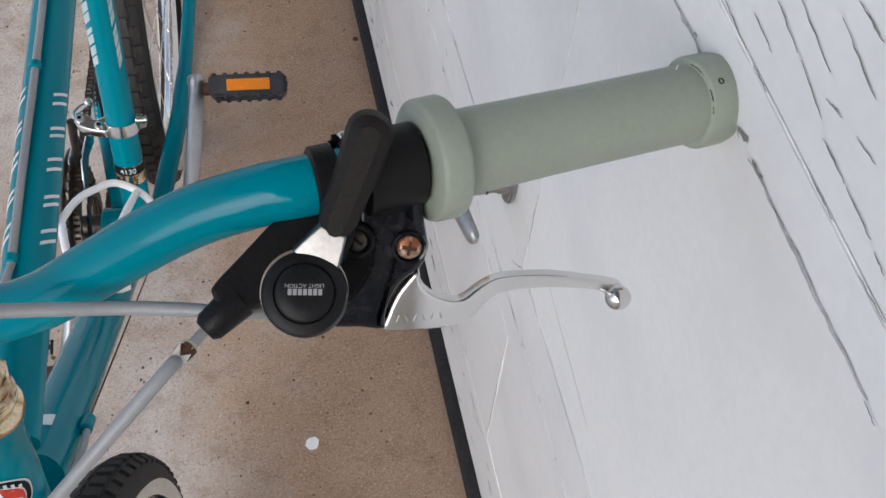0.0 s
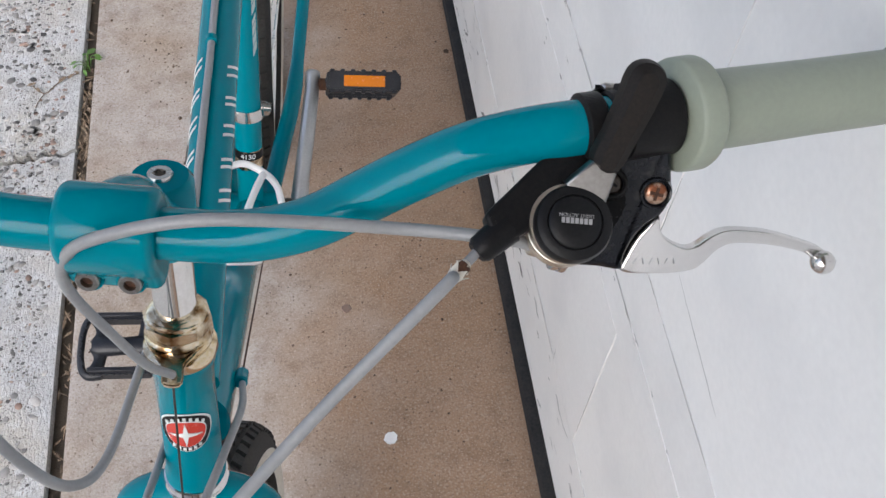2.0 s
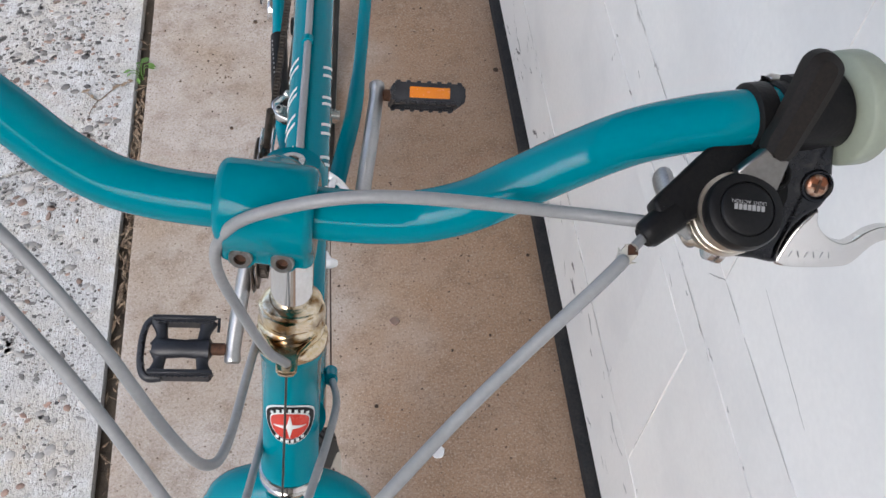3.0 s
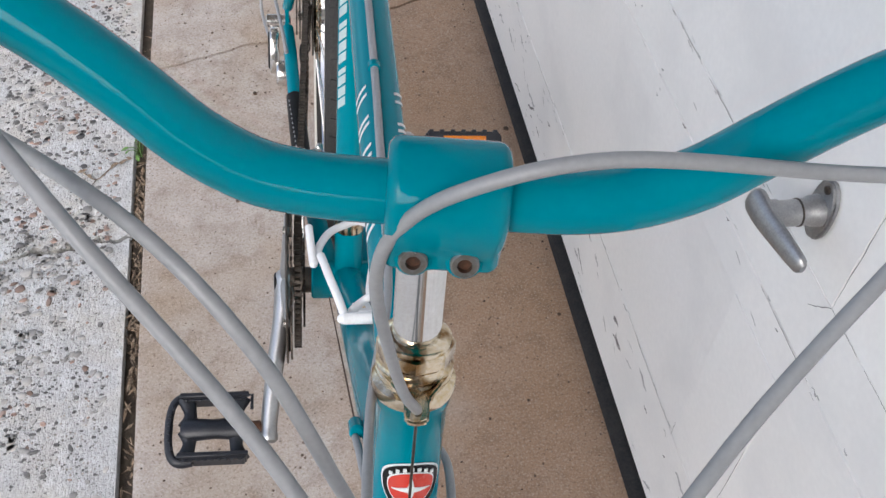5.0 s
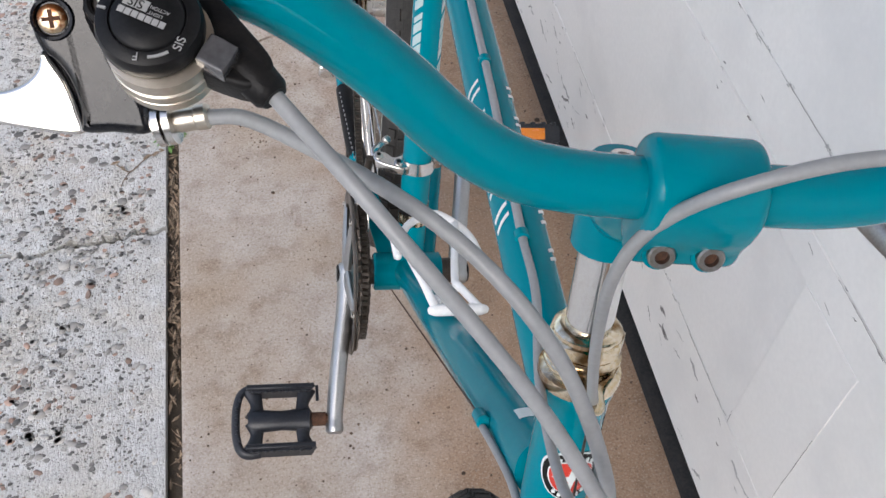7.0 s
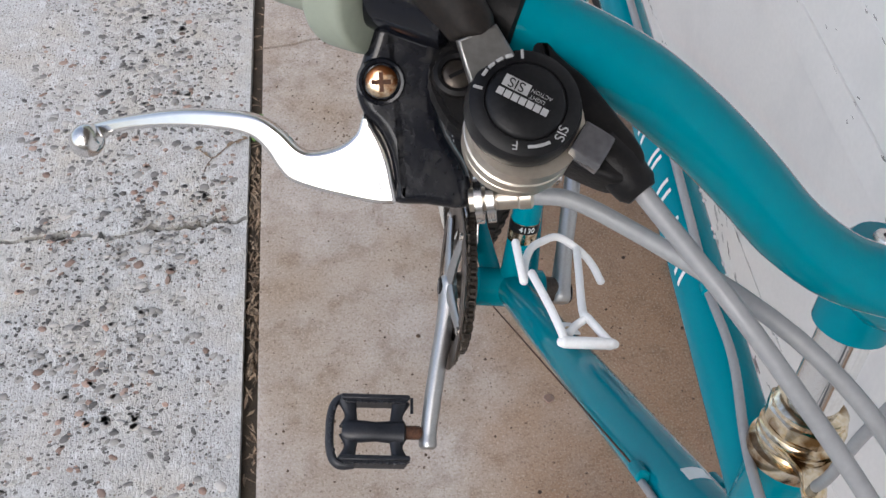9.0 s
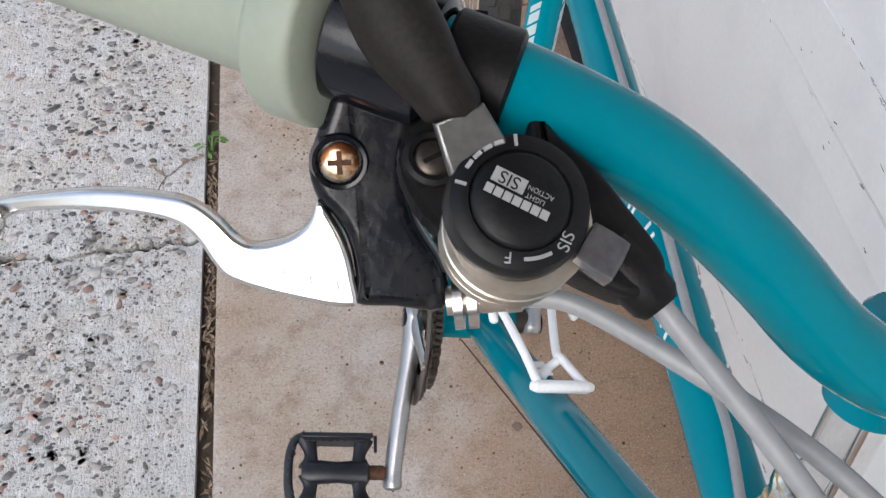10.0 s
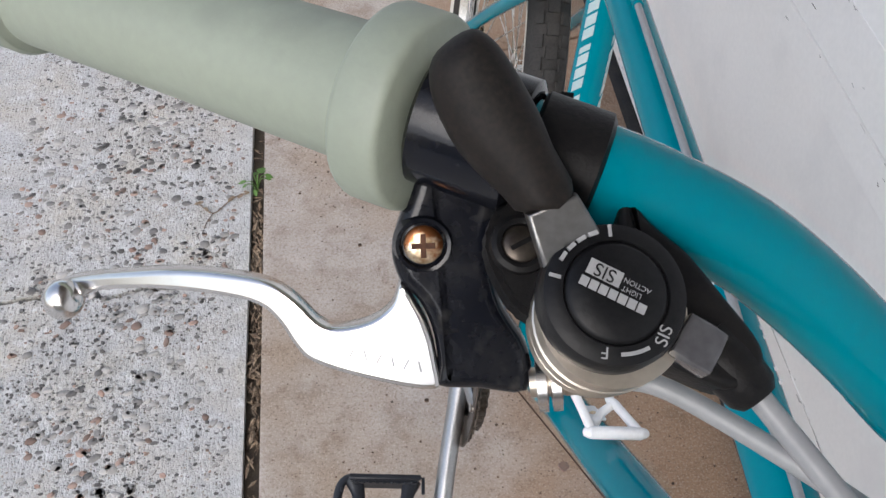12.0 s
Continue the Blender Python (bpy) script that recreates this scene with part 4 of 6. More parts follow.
curve_r = [(x, y - 0.84 * SAG.get(x, 0), z - 0.54 * SAG.get(x, 0)) for x, y, z in curve]
curve_l = curve[:-2] + [(0.25, 0.0578, 0.0487), (0.3124, 0.091, 0.0356)]      # the free end sweeps back further
full = [(-x, y, z) for x, y, z in curve_l[:0:-1]] + curve_r
cl = spline([h(*p) for p in full], 4)
part("handlebar", tube(cl, 0.0106, 28), TEAL, bike)


def bar_at(x):
    s = -1 if x < 0 else 1
    x = abs(x)
    pts = curve_l if s < 0 else curve_r
    for p, q in zip(pts, pts[1:]):
        if x <= q[0]:
            f = (x - p[0]) / (q[0] - p[0])
            return h(s * x, p[1] + (q[1] - p[1]) * f, p[2] + (q[2] - p[2]) * f)
    return h(s * x, pts[-1][1], pts[-1][2])


# stem: quill, arm, clamp and bolts
part("quill", tube([b(*head(0.80)), b(*head(0.906))], 0.0113, 28), CHROME, bike, "chrome stem quill")
QT = b(*head(0.919))
stem = part("stem", tube([QT - AX * 0.043, QT - AX * 0.042, QT - AX * 0.003, QT], [0.0145, 0.0158, 0.0158, 0.0135], 28), TEAL, bike)
part("stem_arm", tube(spline([QT - AX * 0.018, QT - AX * 0.012 - BY * 0.022 + AX * 0.006, h(0, 0.022, -0.016), h(0, 0.004, -0.003)], 4), [0.0135] * 5 + [0.0145] * 5 + [0.0155] * 3, 20), TEAL, stem)
cm = BAR @ axes((-0.0195, 0, 0), (0, 1, 0), (0, 0, 1), (1, 0, 0))
part("clamp", rounded(smooth_outline([(0.0165, 0.006), (0.010, 0.0155), (0.0, 0.0178), (-0.011, 0.0135), (-0.0165, 0.003), (-0.0158, -0.007), (-0.0128, -0.016), (-0.0112, -0.0245), (-0.003, -0.0275), (0.008, -0.022), (0.0155, -0.01)], 4), 0, 0.039, cm, 0.0042, 4), TEAL, stem)
for x in (-0.0093, 0.0075):
    zdir = -(BY * 0.9 - BZ * 0.35).normalized()
    bmx = along(h(x, -0.0122, -0.0178), h(x, -0.0122, -0.0178) + zdir)
    bolt = part("clamp_bolt", ring([(0.0025, 0.0035), (0.0042, 0.0035), (0.0048, 0.0028), (0.0048, -0.003), (0.0025, -0.003)], bmx, 20), BOLT, stem, "dull steel hex-socket bolt")
    part("hex_socket", lathe([(0.0028, -0.001), (0.0028, 0.0012)], bmx, 6), DARKRUST, bolt)
    part("bolt_recess", ring([(0.0048, 0.0006), (0.0062, 0.0006), (0.0062, -0.003), (0.0048, -0.003)], bmx, 20), TEAL, bolt)
qb = along(QT, QT + AX)
bolt = part("quill_bolt", ring([(0.003, 0.0018), (0.0058, 0.0018), (0.0065, 0.0), (0.0065, -0.004), (0.003, -0.004)], qb, 24), STEEL, stem, "steel hex-socket quill bolt")
part("hex_socket", lathe([(0.0032, -0.003), (0.0032, 0.0002)], qb, 6), CHAINM, bolt)

# grips
for s in (-1, 1):
    e = h(0.3345, 0.0826, 0.0416) if s > 0 else h(-0.3216, 0.0959, 0.0337)
    a = bar_at(0.2105 if s > 0 else -0.2035)
    L = (e - a).length
    m = along(a, e)
    F = 0.0099 if s > 0 else 0.0112      # the flange's width
    prof = [(0.0108, -0.001), (0.0203, -0.0006), (0.0213, 0.0002), (0.0217, 0.0014), (0.0219, F - 0.001), (0.0214, F + 0.0002), (0.0204, F + 0.0008), (0.0166, F + 0.0012), (0.0157, F + 0.002), (0.0155, F + 0.0033), (0.0152, L * 0.5), (0.0155, L - 0.0215), (0.0153, L - 0.0188), (0.0157, L - 0.0183), (0.0175, L - 0.0178), (0.0184, L - 0.0163), (0.0184, L - 0.0075), (0.0172, L - 0.003), (0.0135, L - 0.0005), (0.006, L)]
    grip = part("grip", lathe(prof, m, 40), GRIP, bike, "sage green ribbed-end rubber grip")
    if s > 0:
        up = m.inverted().to_3x3() @ Vector((-0.335, -0.35, 0.88))      # the moulding's seam lies on top
        turn = math.atan2(up.y, up.x)
        spin = m @ Matrix.Rotation(turn, 4, "Z")
        part("mould_mark", ring([(0.0008, 0), (0.0013, 0), (0.0013, 0.0004), (0.0008, 0.0004)], spin @ axes((0.0183, 0, L - 0.0142), (0, 1, 0), (0, 0, 1), (1, 0, 0)), 12), CRACK, grip)
        for a0, a1, w in ((-0.8, -0.3, 0.0002), (0.1, 0.4, 0.0003), (0.5, 0.7, 0.00018)):
            pts = [spin @ Vector((0.0161 * math.cos(a0 + (a1 - a0) * k / 8), 0.0161 * math.sin(a0 + (a1 - a0) * k / 8), L - 0.0183 - 0.0004 * math.sin(2.4 * k))) for k in range(9)]
            part("seam_crack", tube(pts, [w * 0.4] + [w] * 7 + [w * 0.4], 6), CRACK, grip)
        for k in range(5):
            a0 = 0.75 + 0.06 * k
            part("paint_fleck", tube([spin @ Vector((0.0154 * math.cos(-a0), 0.0154 * math.sin(-a0), L - 0.026 + 0.0011 * k)), spin @ Vector((0.0155 * math.cos(-a0 - 0.05), 0.0155 * math.sin(-a0 - 0.05), L - 0.0248 + 0.0008 * k))], 0.0003, 5), DECAL, grip)

# ---- brake levers and shifters ----
E2, N2 = (BY * -0.5888 + BZ * -0.8083).normalized(), (BY * -0.8083 + BZ * 0.5888).normalized()      # plane of the brake lever
EP, NP = (BY * -0.911 + BZ * -0.412).normalized(), (BY * -0.412 + BZ * 0.911).normalized()      # plane of the shifter cap
ET, NT = (EP * 0.917 - NP * 0.399).normalized(), (EP * 0.399 + NP * 0.917).normalized()         # plane of the thumb lever


def mm(pts):
    return [(x / 1000, y / 1000) for x, y in pts]


BLADE = [(3.7, 9.6), (5.1, 15.0), (9.2, 19.3), (15.8, 21.8), (20.0, 20.8), (24.7, 16.8), (30.3, 13.6), (37.3, 12.6), (50.4, 13.1), (63.8, 15.8), (74.3, 18.6), (79.6, 21.0), (80.6, 24.5), (76.7, 26.6), (71.9, 22.9), (66.0, 20.6), (53.8, 18.5), (41.4, 17.9), (32.9, 18.9), (28.2, 22.3), (24.3, 27.3), (20.0, 30.6), (8.2, 32.8), (-7.2, 33.3), (-6.6, 26.6), (-3.8, 19.1), (-0.2, 13.6)]
BODY = [(6.6, 3.3), (6.2, -3.1), (4.6, -10.9), (3.7, -18.2), (3.1, -24.9), (-16.4, -24.9), (-15.5, -13.4), (-15.4, -5.3), (-15.9, 3.5), (-19.5, 12.1), (-26.7, 21.3), (-28.0, 31.4), (-16.7, 32.2), (-7.5, 32.7), (-6.9, 26.9), (-4.4, 19.1), (-0.6, 13.3), (3.8, 9.6)]
BODY_R = [(-20, -24.9) if p == (-16.4, -24.9) else (-19.5, p[1]) if p[0] < -15 and p[1] < 5 else p for p in BODY]      # fuller towards the shifter
THUMB_L = [(32.1, -30.8), (36.7, -27.3), (38.8, -23), (37.2, -16.5), (31.2, -8), (21.9, -0.9), (17.8, 1.5), (9.1, -3.6), (13.9, -11.3), (18, -18), (23.5, -25), (27.8, -29.3)]
TAB_L = [(17.8, 1.5), (9.1, -3.6), (3, 3.5), (4, 12), (13, 11.5)]
THUMB_R = [(18.4, -42.4), (24, -41), (27.6, -36), (25.4, -27), (20, -13.5), (14.2, -2.2), (4, -6), (7.2, -17.4), (10.4, -28.4), (13.2, -39)]
TAB_R = [(13.2, -2.4), (4.6, -6), (-4, 3), (2, 10), (11, 8)]
ARM_R = [(6, -38), (0, -36), (-7, -28.8), (-13.5, -22.2), (-21.5, -13), (-29.5, -3.8), (-30.3, -0.3), (-26.2, 5.8), (-22.5, 7), (-17.7, 4.5), (-12, 1), (-4, -3), (8, -8), (15, -18), (16, -32)]
ARM_L = [(-1.4, -26.6), (-3.2, -27.4), (-6.2, -20.6), (-10, -17), (-16.4, -12.5), (-24, -4.5), (-29.9, 2), (-31.8, 6), (-31, 9.5), (-26.5, 13), (-20.6, 12.2), (-12.2, 9), (-6, 1.8), (-3, -10)]


def bend(x, y):
    """The blade droops towards its tip."""
    return -0.0272 * (max(0.0, x) / 0.077) ** 1.7


def stretch(pts):
    """Lengthens the blade outwards from its root to its tip."""
    return [(x + 0.0096 * (max(0.0, x) / 0.077) ** 1.7, y + 0.0086 * (max(0.0, x) / 0.077) ** 1.7) for x, y in pts]


def controls(side, screw_at, dial_at, thumb, tab, line, arm, plate_at, boss_at, rise):
    U = BX * side
    L = axes(h(*screw_at), U, E2, N2)
    P = axes(h(*dial_at), U, EP, NP)
    T = axes(h(*dial_at) - EP * (0.0148 - rise) + NP * 0.0027, U, ET, NT)
    u0 = abs(screw_at[0])
    # brake lever
    lever = part("brake_lever", rounded(smooth_outline(mm(BODY if side < 0 else BODY_R), 3), -0.0125, 0.0, L, 0.0034, 6), GLOSS, bike, "black enamel brake-lever bracket, lightly chipped")
    c0, c1 = bar_at(side * (u0 - 0.0186)), bar_at(side * (0.2098 if side > 0 else 0.2045))
    part("clamp_band", tube([c0, c0 + (c1 - c0) * 0.05, c0 + (c1 - c0) * 0.95, c1], [0.0125, 0.0145, 0.0145, 0.0125], 28), BLACK if side > 0 else GLOSS, lever)
    part("blade", rounded(stretch(smooth_outline(mm(BLADE), 4)), -0.0078, -0.0008, L, 0.0012, 3, bend), ALLOY, lever, "polished alloy lever blade")
    part("blade_tip", lathe([(0.0005, -0.0056), (0.002, -0.0053), (0.0035, -0.0045), (0.0047, -0.0028), (0.0052, -0.0004), (0.005, 0.0014), (0.0041, 0.003), (0.0026, 0.0041), (0.0004, 0.0046)], L @ Matrix.Translation((0.0868, 0.0329, -0.0312)), 20), ALLOY, lever)
    for k in range(6):
        x = -0.003 + 0.0031 * k
        m = L @ Matrix.Translation((x, 0.0282 - 0.0002 * k, bend(x, 0))) @ Matrix.Rotation(0.35 * (-1) ** k, 4, "Z")
        part("stamped_bar", box(-0.00022, 0.00022, -0.0013, 0.0013, -0.0011, -0.00074, m), HANDLE, lever)
    sc = L @ Matrix.Translation((0, 0, -0.0002))
    part("screw_recess", ring([(0.0045, -0.0002), (0.0052, 0.0013), (0.006, 0.0015), (0.0068, -0.001), (0.0045, -0.001)], sc, 28), GLOSS, lever)
    screw = part("pivot_screw", lathe([(0.0043, -0.0005), (0.0043, 0.0008), (0.0038, 0.0014), (0.0025, 0.0017), (0.0003, 0.0018)], sc, 24), RUST if side < 0 else RUSTY, lever, "rust-spotted cross-head pivot screw")
    cross = box(-0.0026, 0.0026, -0.0006, 0.0006, 0.0012, 0.0021, sc @ pose(0, 0, 0, 0, 0, 10))
    box(-0.0006, 0.0006, -0.0026, 0.0026, 0.0012, 0.00208, sc @ pose(0, 0, 0, 0, 0, 10), bm=cross)
    part("cross_slot", cross, DARKRUST, screw)
    bx = L @ Matrix.Translation((-0.0292, 0.029, -0.002)) @ along((0, 0, 0), (-0.965, -0.25, 0.1))
    for k in range(2):
        part("adjuster_ring", lathe([(0.0036, 0.0004 + 0.0032 * k), (0.0069, 0.0007 + 0.0032 * k), (0.0069, 0.0028 + 0.0032 * k), (0.0036, 0.0031 + 0.0032 * k)], bx, 22), ALLOY, lever, "knurled alloy adjuster ring")
    part("cable_barrel", lathe([(0.0034, -0.001), (0.0034, 0.0068), (0.0036, 0.007), (0.0036, 0.0125), (0.004, 0.013), (0.004, 0.016), (0.0032, 0.0168)], bx, 16), PLATE, lever)
    # shifter
    s0, s1 = bar_at(side * (u0 - 0.0335)), bar_at(side * (u0 - 0.0185))
    shifter = part("shifter", tube([s0, s0 + (s1 - s0) * 0.06, s0 + (s1 - s0) * (0.5 if side > 0 else 0.94), s0 + (s1 - s0) * (0.56 if side > 0 else 1)], [0.0115, 0.0128, 0.0128, 0.0115], 28), BLACK, bike, "black plastic thumb shifter")
    sm = (s0 + s1) / 2
    if side > 0:      # this clamp is slit
        part("clamp_band", tube([s0 + (s1 - s0) * 0.72, s0 + (s1 - s0) * 0.78, s1], [0.0115, 0.0125, 0.0125], 28), BLACK, shifter)
        part("clamp_bolt", tube([sm + U * 0.0015 - EP * 0.0142, sm + U * 0.002 - EP * 0.0146, sm + U * 0.0085 - EP * 0.0146, sm + U * 0.009 - EP * 0.0142], [0.0019, 0.0024, 0.0024, 0.0019], 14), STEEL, shifter, "small bright clamp bolt")
    part("clamp_lug", box(-0.004, 0.004, -0.0158, -0.0105, -0.0026, 0.0026, axes(sm, U, EP, NP), 0.0026, 3), BLACK, shifter)
    part("bracket", prism(smooth_outline(mm([(0, -30), (12, -30), (20, -22), (23, -13), (19, -4), (13, 2), (2, 4), (-8, 0), (-10, -12)]), 3), -0.028, -0.0195, P, 0.0018, 2), BLACK, shifter)
    part("screw_boss", ring([(0.0042, -0.0195), (0.0042, -0.0178), (0.0052, -0.0174), (0.0062, -0.018), (0.0064, -0.0205)], P @ Matrix.Translation((*boss_at, 0)), 24), BLACK, shifter)
    mscrew = part("mounting_screw", lathe([(0.004, -0.021), (0.004, -0.0188), (0.0032, -0.0182), (0.001, -0.018)], P @ Matrix.Translation((*boss_at, 0)), 20), CHAINM, shifter)
    part("cross_slot", box(-0.0024, 0.0024, -0.0005, 0.0005, -0.0186, -0.0179, P @ pose(*boss_at, 0, 0, 0, 35)), BLACK, mscrew)
    part("base_plate", lathe([(0.0125, -0.0245), (0.0142, -0.024), (0.0142, -0.0205), (0.0132, -0.02), (0.0132, -0.0194), (0.0145, -0.019), (0.0145, -0.0155), (0.0138, -0.015), (0.0138, -0.0144), (0.0144, -0.014), (0.0144, -0.0092), (0.0115, -0.0088)], P @ Matrix.Translation((*plate_at, 0)), 40), PLATE, shifter, "stacked steel shifter plates")
    dial = part("dial", lathe([(0.012, -0.0089), (0.0136, -0.0087), (0.014, -0.0078), (0.014, -0.0043), (0.0133, -0.0021), (0.0117, -0.0012), (0.01, -0.001), (0.0097, -0.0016), (0.0094, -0.001), (0.0086, -0.0003), (0.004, 0.0), (0.0002, 0.0)], P, 48), DIAL, shifter, "satin black round shifter cap")
    part("thumb_lever", pillow(smooth_outline(mm(thumb), 3), *line, 0.0078, T, 2 if side > 0 else 5), RUBBER, shifter, "dusty black rubber-covered thumb lever", sharp=24 if side > 0 else 60)
    part("lever_tab", rounded(mm(tab), -0.0085, -0.002, T, 0.0009, 3, lift=lambda x, y: 0.12 * (x - 0.01)), TAB, shifter, "bare steel root of the thumb lever")
    part("cable_arm", rounded(smooth_outline(mm(arm), 3), -0.0215, -0.0105, P, 0.0016, 3), BLACK, shifter)
    boot = [P @ Vector(p) for p in ((-0.021, 0.001 + rise, -0.0155), (-0.0265, 0.0055 + rise, -0.0155), (-0.0312, 0.01 + rise, -0.0155), (-0.0326, 0.0114 + rise, -0.0155))]
    part("cable_boot", tube(boot, [0.006, 0.006, 0.0054, 0.004], 18), BLACK, shifter)
    return P, lever, shifter, dial, bx


RP, _, _, r_dial, r_barrel = controls(1, (0.2073, 0.0102, 0.0396), (0.1725, -0.0162, 0.0533), THUMB_R, TAB_R, ((0.0088, -0.0045), (0.0195, -0.0345)), ARM_R, (-0.0004, -0.0012), (0.0165, -0.0195), 0.0)
LP, _, l_shifter, l_dial, l_barrel = controls(-1, (-0.2012, 0.0162, 0.0368), (-0.1664, -0.0106, 0.0615), THUMB_L, TAB_L, ((0.0135, -0.001), (0.0312, -0.0235)), ARM_L, (-0.0016, 0.0018), (0.0157, -0.0124), 0.0022)
part("mode_knob", rounded(smooth_outline([(-0.0041, -0.003), (-0.003, -0.0042), (0.0031, -0.0046), (0.0042, -0.0036), (0.0045, 0.0029), (0.0035, 0.004), (-0.0028, 0.0044), (-0.0039, 0.0034)], 2), -0.013, -0.0055, LP @ pose(-0.0177, 0.0064, 0, 0, 0, -22), 0.0008, 2), KNOB, l_shifter, "grey plastic mode knob")

# ---- cables ----
CR_ = 0.00245


def cable(ctrl, label="grey brake or gear cable housing", steps=7, r=CR_, mat=None, name="cable_housing"):
    return part(name, tube(spline(ctrl, steps), r, 12), mat or CABLE, bike, label)


HANG = HG @ Vector((0.0015, -0.0265, -0.006))
RB = r_barrel @ Vector((0, 0, 0.015))
RBOOT = RP @ Vector((-0.0326, 0.0114, -0.0155))
LBOOT = LP @ Vector((-0.0322, 0.0128, -0.0155))
LB = l_barrel @ Vector((0, 0, 0.015))
cable([RB, (0.1512, -0.0301, 0.9866), (0.1124, -0.0202, 0.987), (0.0466, -0.0153, 0.9986), (0.0048, -0.0109, 0.9891), (-0.0156, -0.0026, 0.9655), (-0.0234, 0.0021, 0.9351), (-0.0209, 0.008, 0.8865), (-0.0158, 0.0119, 0.8438), HANG], "grey front-brake cable looping over the stem")
cable([RBOOT + (Vector((0.122, -0.051, 0.988)) - RBOOT).normalized() * 0.0125, (0.122, -0.051, 0.988), (0.0644, -0.0863, 0.9558), (-0.0206, -0.1518, 0.9158), (-0.045, -0.155, 0.86), (-0.05, -0.1, 0.79), (-0.043, -0.03, 0.745), (-0.0375, 0.0265, 0.712), (-0.0385, 0.0611, 0.69), b(-0.0225, 0.09, 0.672)], "grey gear cable housing from the thumb shifter, sheath split by rust")
cable([LB, (-0.1326, 0.0284, 0.999), (-0.0885, -0.0129, 0.9934), (-0.0598, -0.0439, 0.9681), (-0.0428, -0.0631, 0.9177), (-0.0374, -0.0574, 0.872), (-0.0368, -0.0262, 0.828), (-0.029, 0.036, 0.8023), (-0.014, 0.1004, 0.7878), b(-0.0055, 0.15, 0.7785)], "grey rear-brake cable looping back to the top tube")
cable([LBOOT, (-0.1, -0.022, 1.0), (-0.0648, -0.0612, 0.9592), (-0.0386, -0.0952, 0.9087), (-0.02, -0.118, 0.85), (-0.012, -0.085, 0.79), (-0.006, -0.037, 0.76), (0.003, 0.0, 0.742), (0.0085, 0.045, 0.706), b(0.0225, 0.078, 0.684)], "grey gear cable housing down to the down tube")
GD = (Vector((0.122, -0.051, 0.988)) - RBOOT).normalized()
part("bare_liner", tube([RBOOT - GD * 0.002, RBOOT + GD * 0.009], 0.0019, 10), CABLE, bike, "bare grey cable liner")
SHEATH = along(RBOOT, RBOOT + GD)
part("split_sheath", tube([RBOOT + GD * 0.0068, RBOOT + GD * 0.0072, RBOOT + GD * 0.0128, RBOOT + GD * 0.0132], [0.0022, 0.0029, 0.0027, 0.0022], 10), DARKRUST, bike, "rusted core in the split cable sheath")


def torn(z0, z1, r0, r1, teeth, seed):
    """The sheath's torn end: a cuff that flares into uneven points."""
    rnd = random.Random(seed)
    bm = bmesh.new()
    n = teeth * 2
    rows = [[], [], []]
    for k in range(n):
        a = 6.2832 * k / n
        reach = rnd.uniform(0.75, 1.2) if k % 2 else 0.3
        for row, f in zip(rows, (0.0, 0.5 * reach, reach)):
            r = r0 + (r1 - r0) * f ** 1.6
            row.append(bm.verts.new(SHEATH @ Vector((r * math.cos(a), r * math.sin(a), z0 + (z1 - z0) * f))))
    for p, q in zip(rows, rows[1:]):
        for k in range(n):
            bm.faces.new((p[k], p[(k + 1) % n], q[(k + 1) % n], q[k]))
    bmesh.ops.recalc_face_normals(bm, faces=bm.faces)
    bmesh.ops.solidify(bm, geom=bm.faces[:], thickness=0.0004)
    return bm


part("torn_lip", torn(0.0134, 0.009, 0.0026, 0.0046, 5, 3), GUM, bike, "pale torn edge of the cable sheath")
part("torn_lip", torn(0.0058, 0.0082, 0.0021, 0.0034, 4, 8), GUM, bike, "pale torn edge of the cable sheath")
cable([b(-0.0055, 0.15, 0.7785), b(-0.004, 0.25, 0.7775), b(-0.003, 0.32, 0.7755), b(-0.002, 0.58, 0.768)], "grey cable housing clipped along the top tube", 3, 0.0027)
for x, y, z in ((-0.0055, 0.154, 0.7784), (-0.0031, 0.314, 0.7757), (-0.0024, 0.5, 0.7704)):
    frame_ring(b(x, y, z), b(0, 1, -0.0286) - b(0, 0, 0), 0.0027, 0.0032, "cable_clip", TEAL, bike, 0.0016)
for s, y, z in ((1, 0.084, 0.68), (-1, 0.095, 0.671)):
    part("cable_stop", tube([b(s * 0.0215, y - 0.006, z + 0.005), b(s * 0.0215, y - 0.005, z + 0.004), b(s * 0.0215, y + 0.006, z - 0.005)], [0.0035, 0.0048, 0.0048], 14), TEAL, bike)
    part("bare_cable", tube([b(s * 0.0215, y, z), b(s * 0.021, BBY - 0.02, BBZ - 0.012 + 0.004)], 0.0007, 6), DARKRUST, bike, "thin rusty bare gear cable")
part("bare_cable", tube([HANG, fk(0.0, 0.03, 0.04)], 0.0007, 6), CHAINM, bike)

# ---- crank set and pedals ----
CD = Vector((0, -0.1475, -0.0775)).normalized()


def crank_point(s, d, x):
    return b(s * x, BBY - 0.003 - s * CD.y * d, BBZ - s * CD.z * d)


